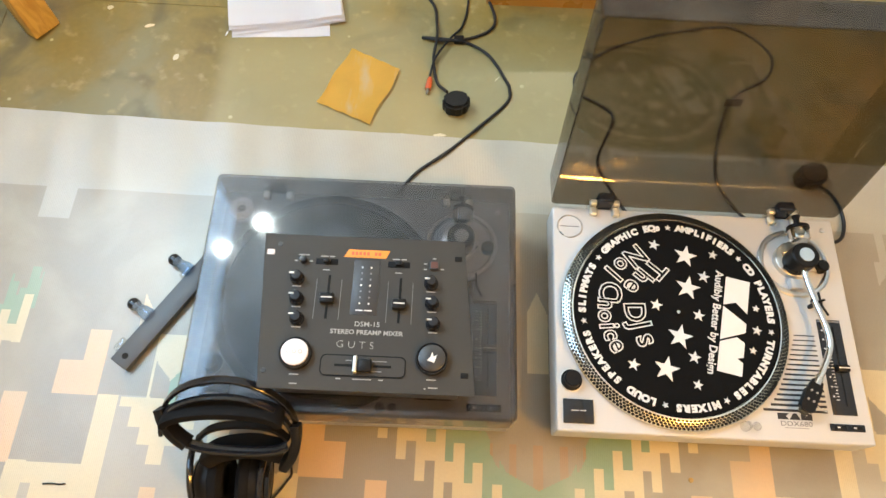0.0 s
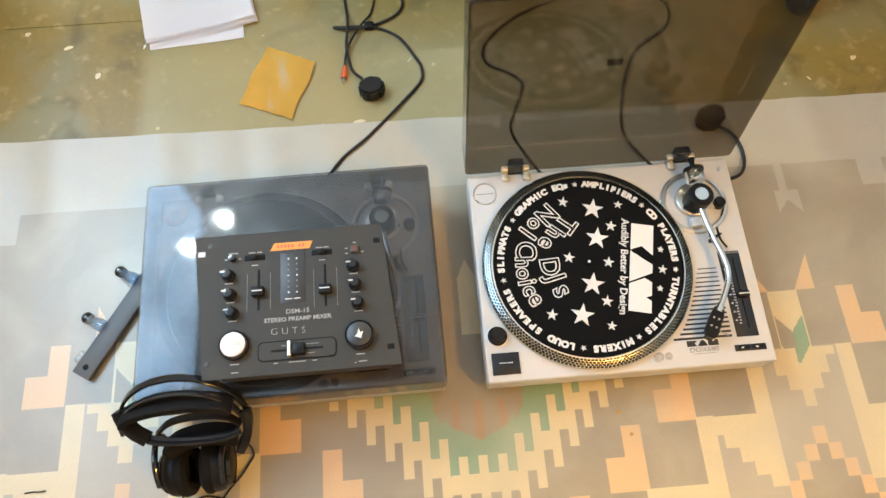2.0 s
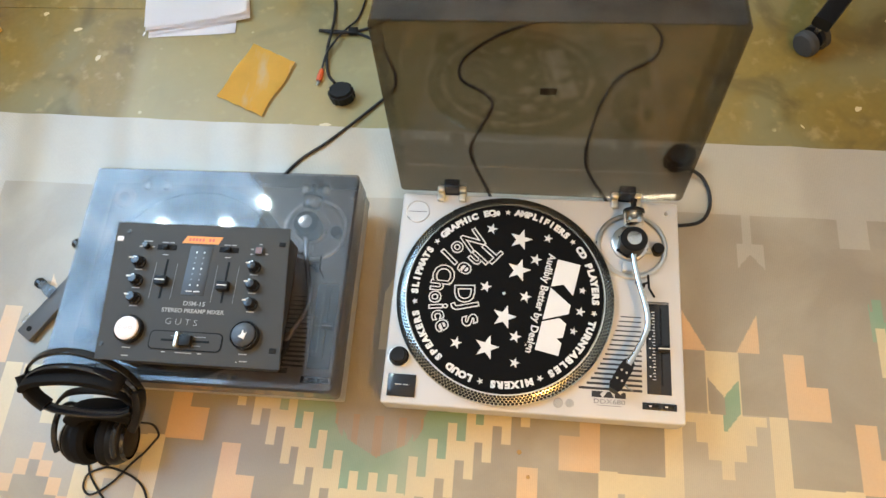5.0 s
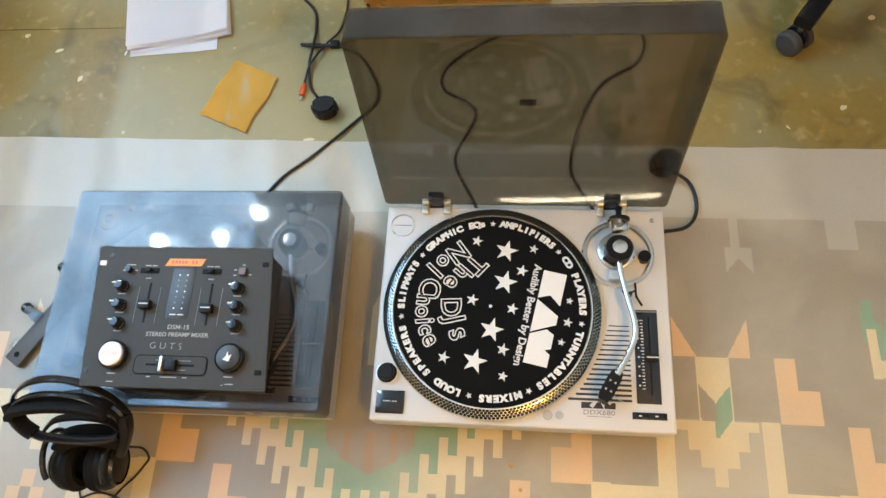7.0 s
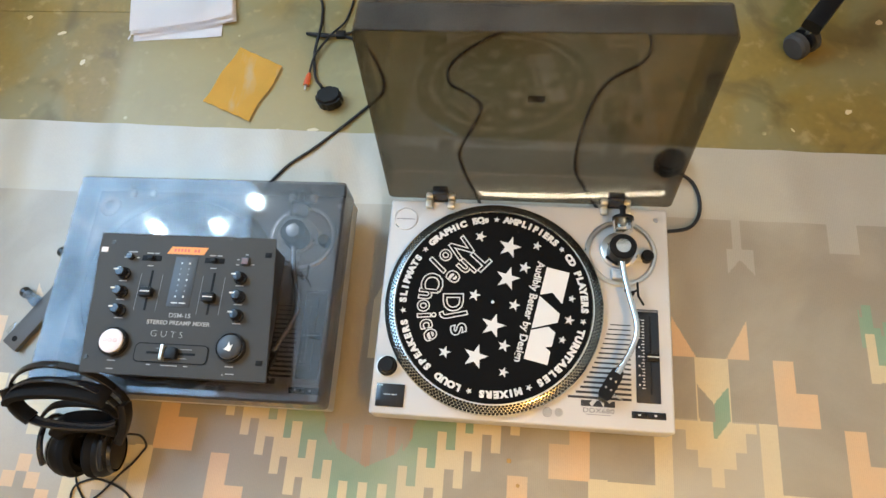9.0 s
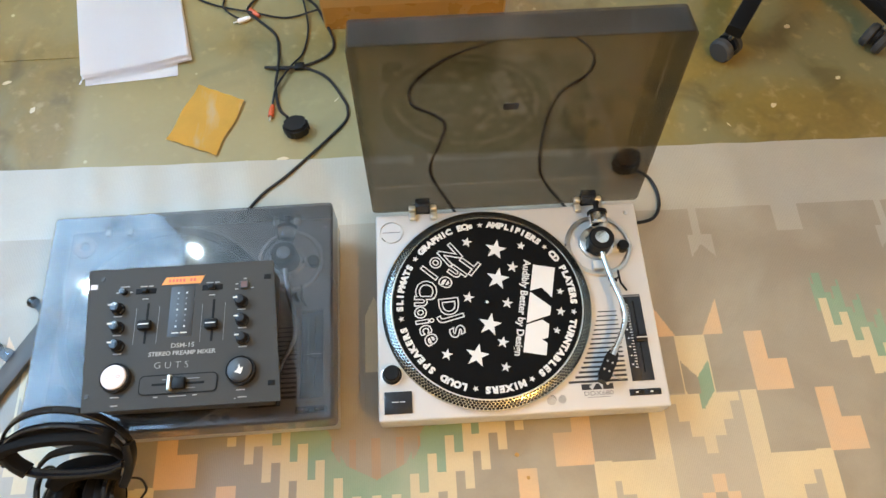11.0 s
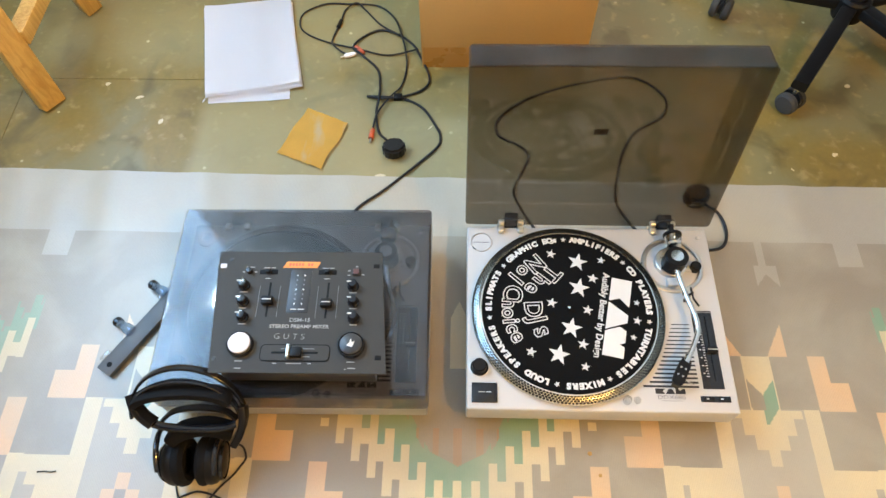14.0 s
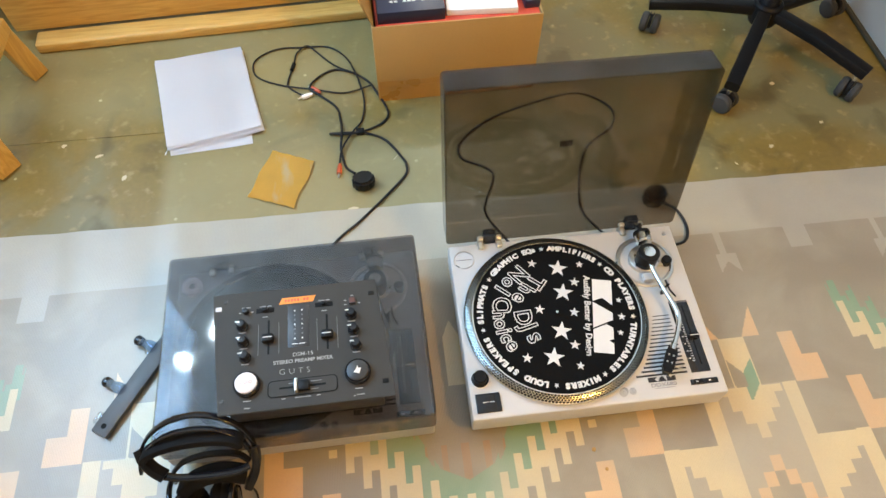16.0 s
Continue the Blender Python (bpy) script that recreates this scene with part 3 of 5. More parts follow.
def turntable(label, at, turn, is_open, lid_material, paint):
    t = thing("turntable", label, "turntable", at, turn, "pair of turntables")
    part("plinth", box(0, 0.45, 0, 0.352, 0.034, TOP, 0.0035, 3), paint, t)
    part("base", box(0.012, 0.438, 0.012, 0.34, 0.016, 0.034, 0.003), BLACK, t, "black moulded underside")
    for x in (0.05, 0.40):
        for y in (0.05, 0.30):
            part("foot", lathe([(0, 0), (0.02, 0), (0.022, 0.004), (0.022, 0.014), (0.016, 0.02), (0, 0.02)], 24, (x, y, 0)), RUBBER, t, "round black rubber foot")
    # platter with dotted rim; the closed one's rim colour is darkened for shade
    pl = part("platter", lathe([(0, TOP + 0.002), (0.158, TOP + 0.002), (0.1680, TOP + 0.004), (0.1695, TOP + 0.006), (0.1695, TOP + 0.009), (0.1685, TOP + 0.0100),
                                (0.1550, TOP + 0.0165), (0.1530, TOP + 0.0165), (0.1525, TOP + 0.013), (0, TOP + 0.013)], 128, (PX, PY, 0)), RIM_METAL if is_open else SHADED_RIM, t, "cast metal platter with a dotted rim")
    part("rim_groove", lathe([(0.1531, TOP + 0.0166), (0.1531, TOP + 0.0170), (0.1547, TOP + 0.0170), (0.1547, TOP + 0.0166)], 96, (PX, PY, 0)), CHROME if is_open else SHADED_RIM, pl)
    verts, faces = [], []
    slope = math.atan2(0.006, 0.012)
    for row in range(4):
        r = 0.1567 + row * 0.0033
        z = TOP + 0.0165 - (r - 0.1550) * 0.48 + 0.0003
        count = 172
        for k in range(count):
            a = 2 * math.pi * (k + 0.5 * (row % 2)) / count
            er, ea = Vector((math.cos(a) * math.cos(slope), math.sin(a) * math.cos(slope), -math.sin(slope))), Vector((-math.sin(a), math.cos(a), 0))
            c = Vector((PX + r * math.cos(a), PY + r * math.sin(a), z))
            s = len(verts)
            for q in range(6):
                b = 2 * math.pi * q / 6
                verts.append(c + er * (0.00205 * math.cos(b)) + ea * (0.00275 * math.sin(b)))
            faces.append(tuple(range(s, s + 6)))
    me = bpy.data.meshes.new("strobe_dots")
    me.from_pydata([tuple(v) for v in verts], [], faces)
    me.materials.append(DARK_DOT)
    dots = tagged(new("strobe_dots", me), "rows of small dark strobe dots", kind="stuff")
    dots.parent = pl
    part("spindle", lathe([(0, TOP + 0.013), (0.0036, TOP + 0.013), (0.0036, TOP + 0.023), (0.0025, TOP + 0.0255), (0, TOP + 0.026)], 20, (PX, PY, 0)), CHROME, t, "chrome spindle")
    # controls at the front
    st = part("start_button", box(0.009, 0.052, 0.011, 0.045, TOP - 0.001, TOP + 0.003, 0.0008), BLACK_GLOSS, t, "square glossy black start button")
    for k in range(10):
        if k != 5:
            part("legend", box(0.0205 + k * 0.0021, 0.0221 + k * 0.0021, 0.0283, 0.0297, TOP + 0.003, TOP + 0.0032), PRINT, st)
    kn = part("power_knob", lathe([(0.0, TOP), (0.0155, TOP), (0.0155, TOP + 0.002), (0.0125, TOP + 0.0025), (0.012, TOP + 0.015), (0.0105, TOP + 0.0165), (0, TOP + 0.0165)], 32, (0.022, 0.072, 0)), BLACK, t, "round black power knob")
    part("knob_ring", lathe([(0.0145, TOP), (0.0165, TOP), (0.0165, TOP + 0.0015), (0.0145, TOP + 0.002)], 32, (0.022, 0.072, 0)), BRUSHED, kn)
    part("target_lamp", lathe([(0, TOP), (0.007, TOP), (0.007, TOP + 0.004), (0.006, TOP + 0.012), (0, TOP + 0.0135)], 24, (0.266, 0.0185, 0)), CLEAR, t, "clear pop-up stylus lamp")
    part("target_lamp", lathe([(0, TOP), (0.006, TOP), (0.006, TOP + 0.002), (0, TOP + 0.003)], 24, (0.283, 0.0195, 0)), CLEAR, t, "clear round lamp button")
    strip = part("button_strip", box(0.388, 0.437, 0.0185, 0.0285, TOP - 0.001, TOP + 0.002, 0.0006), BLACK_GLOSS, t, "narrow black button strip")
    for x in (0.394, 0.417):
        part("speed_button", box(x, x + 0.016, 0.0205, 0.0265, TOP + 0.002, TOP + 0.0032, 0.0004), BLACK, strip)
        part("legend", box(x + 0.003, x + 0.007, 0.0225, 0.0245, TOP + 0.0032, TOP + 0.0034), PRINT, strip)
    # pitch fader
    pf = part("pitch_panel", box(0.3955, 0.4305, 0.041, 0.183, TOP - 0.001, TOP + 0.0015, 0.0006), BLACK_GLOSS, t, "black pitch fader panel")
    part("slot", box(0.4165, 0.4185, 0.054, 0.172, TOP + 0.0015, TOP + 0.0018), DARK_DOT, pf)
    part("trim", box(0.396, 0.430, 0.179, 0.1815, TOP + 0.0015, TOP + 0.0019), GREY_PRINT, pf)
    for k in range(23):
        y = 0.062 + k * 0.0047
        part("tick", box(0.4055 if k % 2 else 0.404, 0.4085, y, y + 0.0011, TOP + 0.0015, TOP + 0.0018), PRINT, pf)
        if k % 3 == 1:
            part("tick", box(0.3995, 0.4018, y - 0.0004, y + 0.0018, TOP + 0.0015, TOP + 0.0018), PRINT, pf)
    fk = part("fader_knob", box(0.411, 0.429, 0.1035, 0.1135, TOP + 0.0018, TOP + 0.009, 0.0015), BLACK, pf, "black fader knob with a white line")
    part("mark", box(0.4115, 0.4285, 0.1078, 0.1094, TOP + 0.009, TOP + 0.0093), PRINT, fk)
    # stripes between platter and fader
    for k in range(16):
        y = 0.0425 + k * 0.00755
        thick = 0.0036 - 0.00013 * k
        left = max(0.296 + (0.358 - 0.296) * (k / 15) ** 0.62, PX + math.sqrt(max(0.0, 0.173 ** 2 - (y - PY) ** 2)) + 0.002)
        right = 0.3885
        part("stripe", box(left, right, y, y + thick, TOP, TOP + 0.0003), BLACK_PRINT, t)
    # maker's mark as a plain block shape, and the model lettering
    for pts in ([(0.315, 0.0405), (0.332, 0.0405), (0.327, 0.036), (0.331, 0.0315), (0.315, 0.0315)],
                [(0.3315, 0.0315), (0.338, 0.0405), (0.3425, 0.0405), (0.3475, 0.0315)],
                [(0.3485, 0.0315), (0.3485, 0.0405), (0.353, 0.0405), (0.3565, 0.037), (0.360, 0.0405), (0.3645, 0.0405), (0.3645, 0.0315)]):
        part("badge_shape", plate(pts, TOP, TOP + 0.0004), BLACK_PRINT, t)
    part("model_lettering", lettering("DDX680", 0.0098, flat(0.3405, 0.0255, TOP + 0.0002), squeeze=1.28), GREY_PRINT, t)
    part("fine_print", box(0.323, 0.358, 0.0195, 0.0203, TOP, TOP + 0.0002), GREY_PRINT, t)
    # adapter well
    part("adapter_well", lathe([(0.0185, TOP), (0.0185, TOP + 0.0012), (0.0200, TOP + 0.0012), (0.0200, TOP)], 40, (0.027, 0.318, 0)), BRUSHED, t, "shallow ring for the single adapter")
    part("adapter_seat", box(0.012, 0.042, 0.3175, 0.3185, TOP, TOP + 0.0006), GREY_PRINT, t)
    part("screw", lathe([(0, TOP), (0.004, TOP), (0.0035, TOP + 0.0015), (0, TOP + 0.002)], 16, (0.432, 0.333, 0)), BRUSHED, t)
    # tonearm
    ax, ay = 0.3755, 0.273
    part("arm_base", lathe([(0.0485, TOP), (0.0555, TOP), (0.056, TOP + 0.0025), (0.054, TOP + 0.004), (0.050, TOP + 0.004), (0.0485, TOP + 0.002)], 64, (ax, ay, 0)), BRUSHED, t, "broad metal ring under the tonearm")
    part("arm_plate", lathe([(0, TOP), (0.046, TOP), (0.046, TOP + 0.0012), (0, TOP + 0.0012)], 48, (ax, ay, 0)), SILVER, t)
    part("height_ring", lathe([(0, TOP + 0.0012), (0.029, TOP + 0.0012), (0.029, TOP + 0.011), (0.0265, TOP + 0.0125), (0, TOP + 0.0125)], 48, (ax - 0.003, ay + 0.003, 0)), BRUSHED, t, "metal height ring")
    part("gimbal", lathe([(0, TOP + 0.0125), (0.0205, TOP + 0.0125), (0.021, TOP + 0.03), (0.0205, TOP + 0.044), (0.0185, TOP + 0.046), (0, TOP + 0.046)], 40, (ax - 0.003, ay - 0.004, 0)), BLACK, t, "black bearing housing")
    part("bearing_cap", lathe([(0, TOP + 0.046), (0.0115, TOP + 0.046), (0.0110, TOP + 0.0475), (0, TOP + 0.048)], 32, (ax - 0.003, ay - 0.004, 0)), CHROME, t, "polished round cap")
    weight = Matrix.Translation((ax - 0.001, ay + 0.014, TOP + 0.032)) @ Matrix.Rotation(radians(-90), 4, "X")
    part("counterweight", lathe([(0, 0.01), (0.0125, 0.01), (0.0155, 0.013), (0.0155, 0.0285), (0.0145, 0.030), (0, 0.030)], 36, m=weight), CHROME, t, "chrome counterweight")
    part("weight_dial", lathe([(0, 0.0302), (0.0165, 0.0302), (0.0165, 0.0345), (0, 0.0345)], 36, m=weight), BLACK, t)
    part("arm_stub", lathe([(0, 0.0345), (0.0045, 0.0345), (0.0045, 0.050), (0.006, 0.050), (0.006, 0.0535), (0, 0.0535)], 20, m=weight), BLACK, t)
    tube = smooth_path([(ax - 0.003, ay - 0.02, 0.119), (ax - 0.001, ay - 0.04, 0.119), (ax + 0.006, ay - 0.075, 0.119), (ax + 0.0155, ay - 0.112, 0.118), (ax + 0.0165, ay - 0.137, 0.118), (ax + 0.008, ay - 0.160, 0.117), (ax - 0.006, ay - 0.186, 0.116)], 8)
    part("arm_tube", sweep(tube, 0.0045, 14), CHROME, t, "curved chrome tonearm tube")
    turn_head = Matrix.Translation((ax - 0.007, ay - 0.187, 0.114)) @ Matrix.Rotation(radians(-29), 4, "Z")
    part("collar", lathe([(0, -0.004), (0.0058, -0.004), (0.0058, 0.010), (0, 0.010)], 20, m=turn_head @ Matrix.Rotation(radians(90), 4, "X")), CHROME, t)
    head = bmesh.new()
    pts = [(-0.0075, -0.004), (0.0075, -0.004), (0.0100, -0.016), (0.0100, -0.046), (0.007, -0.053), (-0.007, -0.053), (-0.0100, -0.046), (-0.0100, -0.016)]
    plate(pts, -0.002, 0.003, head)
    bmesh.ops.transform(head, matrix=turn_head, verts=head.verts)
    hs = part("headshell", head, BLACK, t, "black headshell")
    part("cartridge", box(-0.008, 0.008, -0.045, -0.016, -0.016, -0.002, 0.002, m=turn_head), BLACK, hs, "black cartridge")
    part("stylus_front", box(-0.006, 0.006, -0.0555, -0.046, -0.012, -0.003, 0.001, m=turn_head), SEAM, hs, "dull brown stylus guard")
    for dx in (-0.004, 0.004):
        for dy in (-0.022, -0.036):
            part("screw", lathe([(0, 0.003), (0.0017, 0.003), (0.0014, 0.0045), (0, 0.0048)], 10, m=turn_head @ Matrix.Translation((dx, dy, 0))), BRUSHED, hs)
    part("finger_lift", sweep([turn_head @ Vector(p) for p in ((0.009, -0.038, 0.0), (0.016, -0.040, 0.001), (0.024, -0.041, 0.006))], 0.0011, 8), CHROME, hs)
    part("anti_skate_knob", lathe([(0, TOP + 0.0012), (0.0095, TOP + 0.0012), (0.0095, TOP + 0.014), (0.008, TOP + 0.016), (0, TOP + 0.016)], 28, (ax + 0.0395, ay - 0.006, 0)), BLACK, t, "small black anti-skate knob")
    part("anti_skate_mount", box(ax + 0.018, ax + 0.040, ay - 0.013, ay + 0.002, TOP + 0.0012, TOP + 0.006, 0.002), SILVER, t)
    part("arm_rest", box(ax + 0.010, ax + 0.016, ay - 0.074, ay - 0.068, TOP, TOP + 0.026, 0.0012), BLACK, t, "black arm rest post")
    part("arm_clip", sweep(smooth_path([(ax + 0.0005, ay - 0.071, TOP + 0.034), (ax + 0.004, ay - 0.071, TOP + 0.025), (ax + 0.011, ay - 0.071, TOP + 0.0245), (ax + 0.0175, ay - 0.071, TOP + 0.036)], 6), 0.0018, 8), BLACK, t)
    part("cue_lever", sweep([(ax + 0.022, ay - 0.052, TOP + 0.016), (ax + 0.0225, ay - 0.074, TOP + 0.018), (ax + 0.031, ay - 0.088, TOP + 0.016)], 0.0018, 8), BLACK, t, "thin black cue lever")
    part("cue_platform", box(ax - 0.016, ax + 0.004, ay - 0.046, ay - 0.030, TOP + 0.0012, TOP + 0.014, 0.003), SILVER, t)
    part("lift_bar", sweep([(ax - 0.024, ay - 0.012, TOP + 0.016), (ax - 0.008, ay - 0.026, TOP + 0.022)], 0.003, 8), BLACK, t)
    # hinges and lid
    for hx in (0.0825, 0.3675):
        h = part("hinge", box(hx - 0.0125, hx + 0.0125, 0.3525, 0.368, TOP - 0.02, TOP + (0.027 if is_open else 0.004), 0.002), BLACK_GLOSS, t, "black lid hinge")
        for dx in (-0.018, 0.018):
            part("hinge_clip", box(hx + dx - 0.0060, hx + dx + 0.0060, 0.337, 0.3515, TOP, TOP + 0.0085, 0.0028, 3), SATIN, h, "pale metal hinge clip")
            part("hinge_clip", box(hx + dx - 0.0060, hx + dx + 0.0060, 0.3525, 0.362, TOP - 0.012, TOP + 0.014, 0.0028, 3), SATIN, h, "pale metal hinge clip")
        part("hinge_pin", sweep([(hx - 0.022, 0.358, TOP + 0.003), (hx + 0.022, 0.358, TOP + 0.003)], 0.0025, 10), CHROME, h)
    lid = part("lid", lid_shell(*((0.458, 0.362, 0.056) if is_open else (0.455, 0.356, 0.058))), lid_material, t, "smoked acrylic dust cover" + (", raised" if is_open else ", closed"))
    lid.data.materials.append(SMOKE_INNER if is_open else DUSTY_INNER)
    if is_open:
        lid.matrix_local = Matrix.Translation((-0.0035, 0.354, TOP + 0.006)) @ Matrix.Rotation(radians(-99.2), 4, "X") @ Matrix.Translation((0, -0.362, 0))
        part("lid_label", box(0.2205, 0.2445, 0.1735, 0.1875, 0.0581, 0.0586), BLACK_PRINT, lid, "small dark sticker")
    else:
        lid.matrix_local = Matrix.Translation((-0.0015, -0.003, TOP - 0.003))
    return t


turntable("silver DJ turntable with its smoked lid raised, on the rug", (0, 0, 0), 0.0, True, SMOKE, SILVER)
turntable("silver turntable, darkened for shade, under a closed dusty smoked lid, on the rug", (-0.5155, -0.002, 0), 0.6, False, SMOKE_DUSTY, SHADED_SILVER)


# ---- slipmats ----


def slipmat(label, x, y):
    s = thing("slipmat", label, "slipmat", (x, y, TOP + 0.0131))
    part("felt", lathe([(0.0036, 0), (0.1515, 0), (0.1521, 0.0015), (0.1515, 0.0032), (0.0036, 0.0032)], 96), FELT, s)
    return s


mat_b = slipmat("plain black felt slipmat under the closed lid", -0.5155 + PX - 0.002, PY - 0.0005)
mat_a = slipmat("black felt slipmat printed with white stars and lettering", PX, PY)
Z = 0.0033


def on_mat(name, bm):
    return part(name, bm, PRINT, mat_a, smooth=False)


for x, y, r in ((0.199, 0.269, 0.0185), (0.198, 0.217, 0.0195), (0.179, 0.140, 0.0195), (0.155, 0.091, 0.0195), (0.152, 0.285, 0.0095), (0.242, 0.273, 0.0078), (0.224, 0.236, 0.0100),
                (0.148, 0.187, 0.0100), (0.210, 0.174, 0.0098), (0.197, 0.110, 0.0100), (0.108, 0.095, 0.0098), (0.198, 0.070, 0.0082), (0.297, 0.189, 0.0062), (0.294, 0.155, 0.0080), (0.284, 0.124, 0.0062)):
    on_mat("star", plate(star_points(x - 0.1770, y - 0.175, r, 0.25), Z - 0.0002, Z + 0.0003))
SLANT = -102.0
ARC_WORDS = ((("T", -0.0267, 0.0709, -131, 0.044), ("h", -0.0456, 0.0565, -131, 0.040), ("e", -0.0616, 0.0391, -127, 0.040)),
             (("D", -0.0630, -0.0010, -87, 0.043), ("J", -0.0560, -0.0210, -76, 0.044), ("s", -0.0470, -0.0420, -68, 0.047)),
             (("N", -0.0555, 0.0903, -143, 0.044), ("o", -0.0770, 0.0738, -137, 0.036), ("1", -0.0915, 0.0596, -133, 0.044)),
             (("C", -0.0980, 0.0301, -98, 0.046), ("h", -0.1030, 0.0101, -93, 0.040), ("o", -0.1046, -0.0090, -88, 0.036), ("i", -0.1018, -0.0243, -84, 0.042), ("c", -0.0981, -0.0372, -76, 0.036), ("e", -0.0902, -0.0529, -66, 0.038)))
for word in ARC_WORDS:
    on_mat("lettering", join([lettering(ch, size, flat(x, y, Z, turn), 0.0019, squeeze=0.95) for ch, x, y, turn, size in word]))
    part("letter_fill", join([lettering(ch, size, flat(x, y, Z + 0.0003, turn), 0.0, squeeze=0.95) for ch, x, y, turn, size in word]), FELT, mat_a, smooth=False)
on_mat("lettering", lettering("Audibly Better by Design", 0.0164, flat(0.2335 - 0.1770, 0.1665 - 0.175, Z, SLANT + 1), 0.00035, squeeze=0.98))


def slanted(pts):
    m = flat(0.2605 - 0.1770, 0.162 - 0.175, 0, SLANT)
    return [tuple((m @ Vector((x, y, 0)))[:2]) for x, y in pts]


for pts in ([(-0.074, 0.018), (-0.022, 0.018), (-0.036, 0.0), (-0.028, -0.018), (-0.074, -0.018)],
            [(-0.026, -0.018), (-0.006, 0.018), (0.008, 0.018), (0.027, -0.018)],
            [(0.018, 0.006), (0.024, 0.018), (0.046, 0.018), (0.050, 0.009), (0.055, 0.018), (0.075, 0.018), (0.075, -0.018), (0.030, -0.018)]):
    on_mat("badge_shape", plate(slanted(pts), Z - 0.0002, Z + 0.0003))
RING_X, RING_Y, RING_R = 0.0000, 0.0008, 0.1395
ring_words = [("AMPLIFIERS", 4.5, 44), ("CD PLAYERS", 53, 94), ("TURNTABLES", 104, 149.5), ("MIXERS", 159.5, 186), ("LOUD SPEAKERS", 196.5, 256.5), ("SLIPMATS", 267, 301.5), ("GRAPHIC EQs", 311.5, 355)]


def on_ring(a):
    return RING_X + RING_R * math.sin(radians(a)), RING_Y + RING_R * math.cos(radians(a))


for word, a0, a1 in ring_words:
    on_mat("star", plate(star_points(*on_ring(a0 - 4.8), 0.0052, radians(a0)), Z - 0.0002, Z + 0.0003))
    glyphs = []
    for k, ch in enumerate(word):
        if ch != " ":
            a = a0 + (a1 - a0) * (k + 0.5) / len(word)
            glyphs.append(lettering(ch, 0.0138, flat(*on_ring(a), Z, -a), 0.00095, squeeze=1.08))
    on_mat("lettering", join(glyphs))

adapter = part("adapter", lathe([(0.007, 0), (0.0185, 0), (0.0185, 0.004), (0.015, 0.0055), (0.009, 0.0055), (0.007, 0.004)], 40), KNOB_WHITE)
adapter.location = (-0.5155 + 0.027 - 0.003, 0.318, TOP + 0.0013)
tagged(adapter, "white plastic ring adapter for singles under the lid", "record adapter")


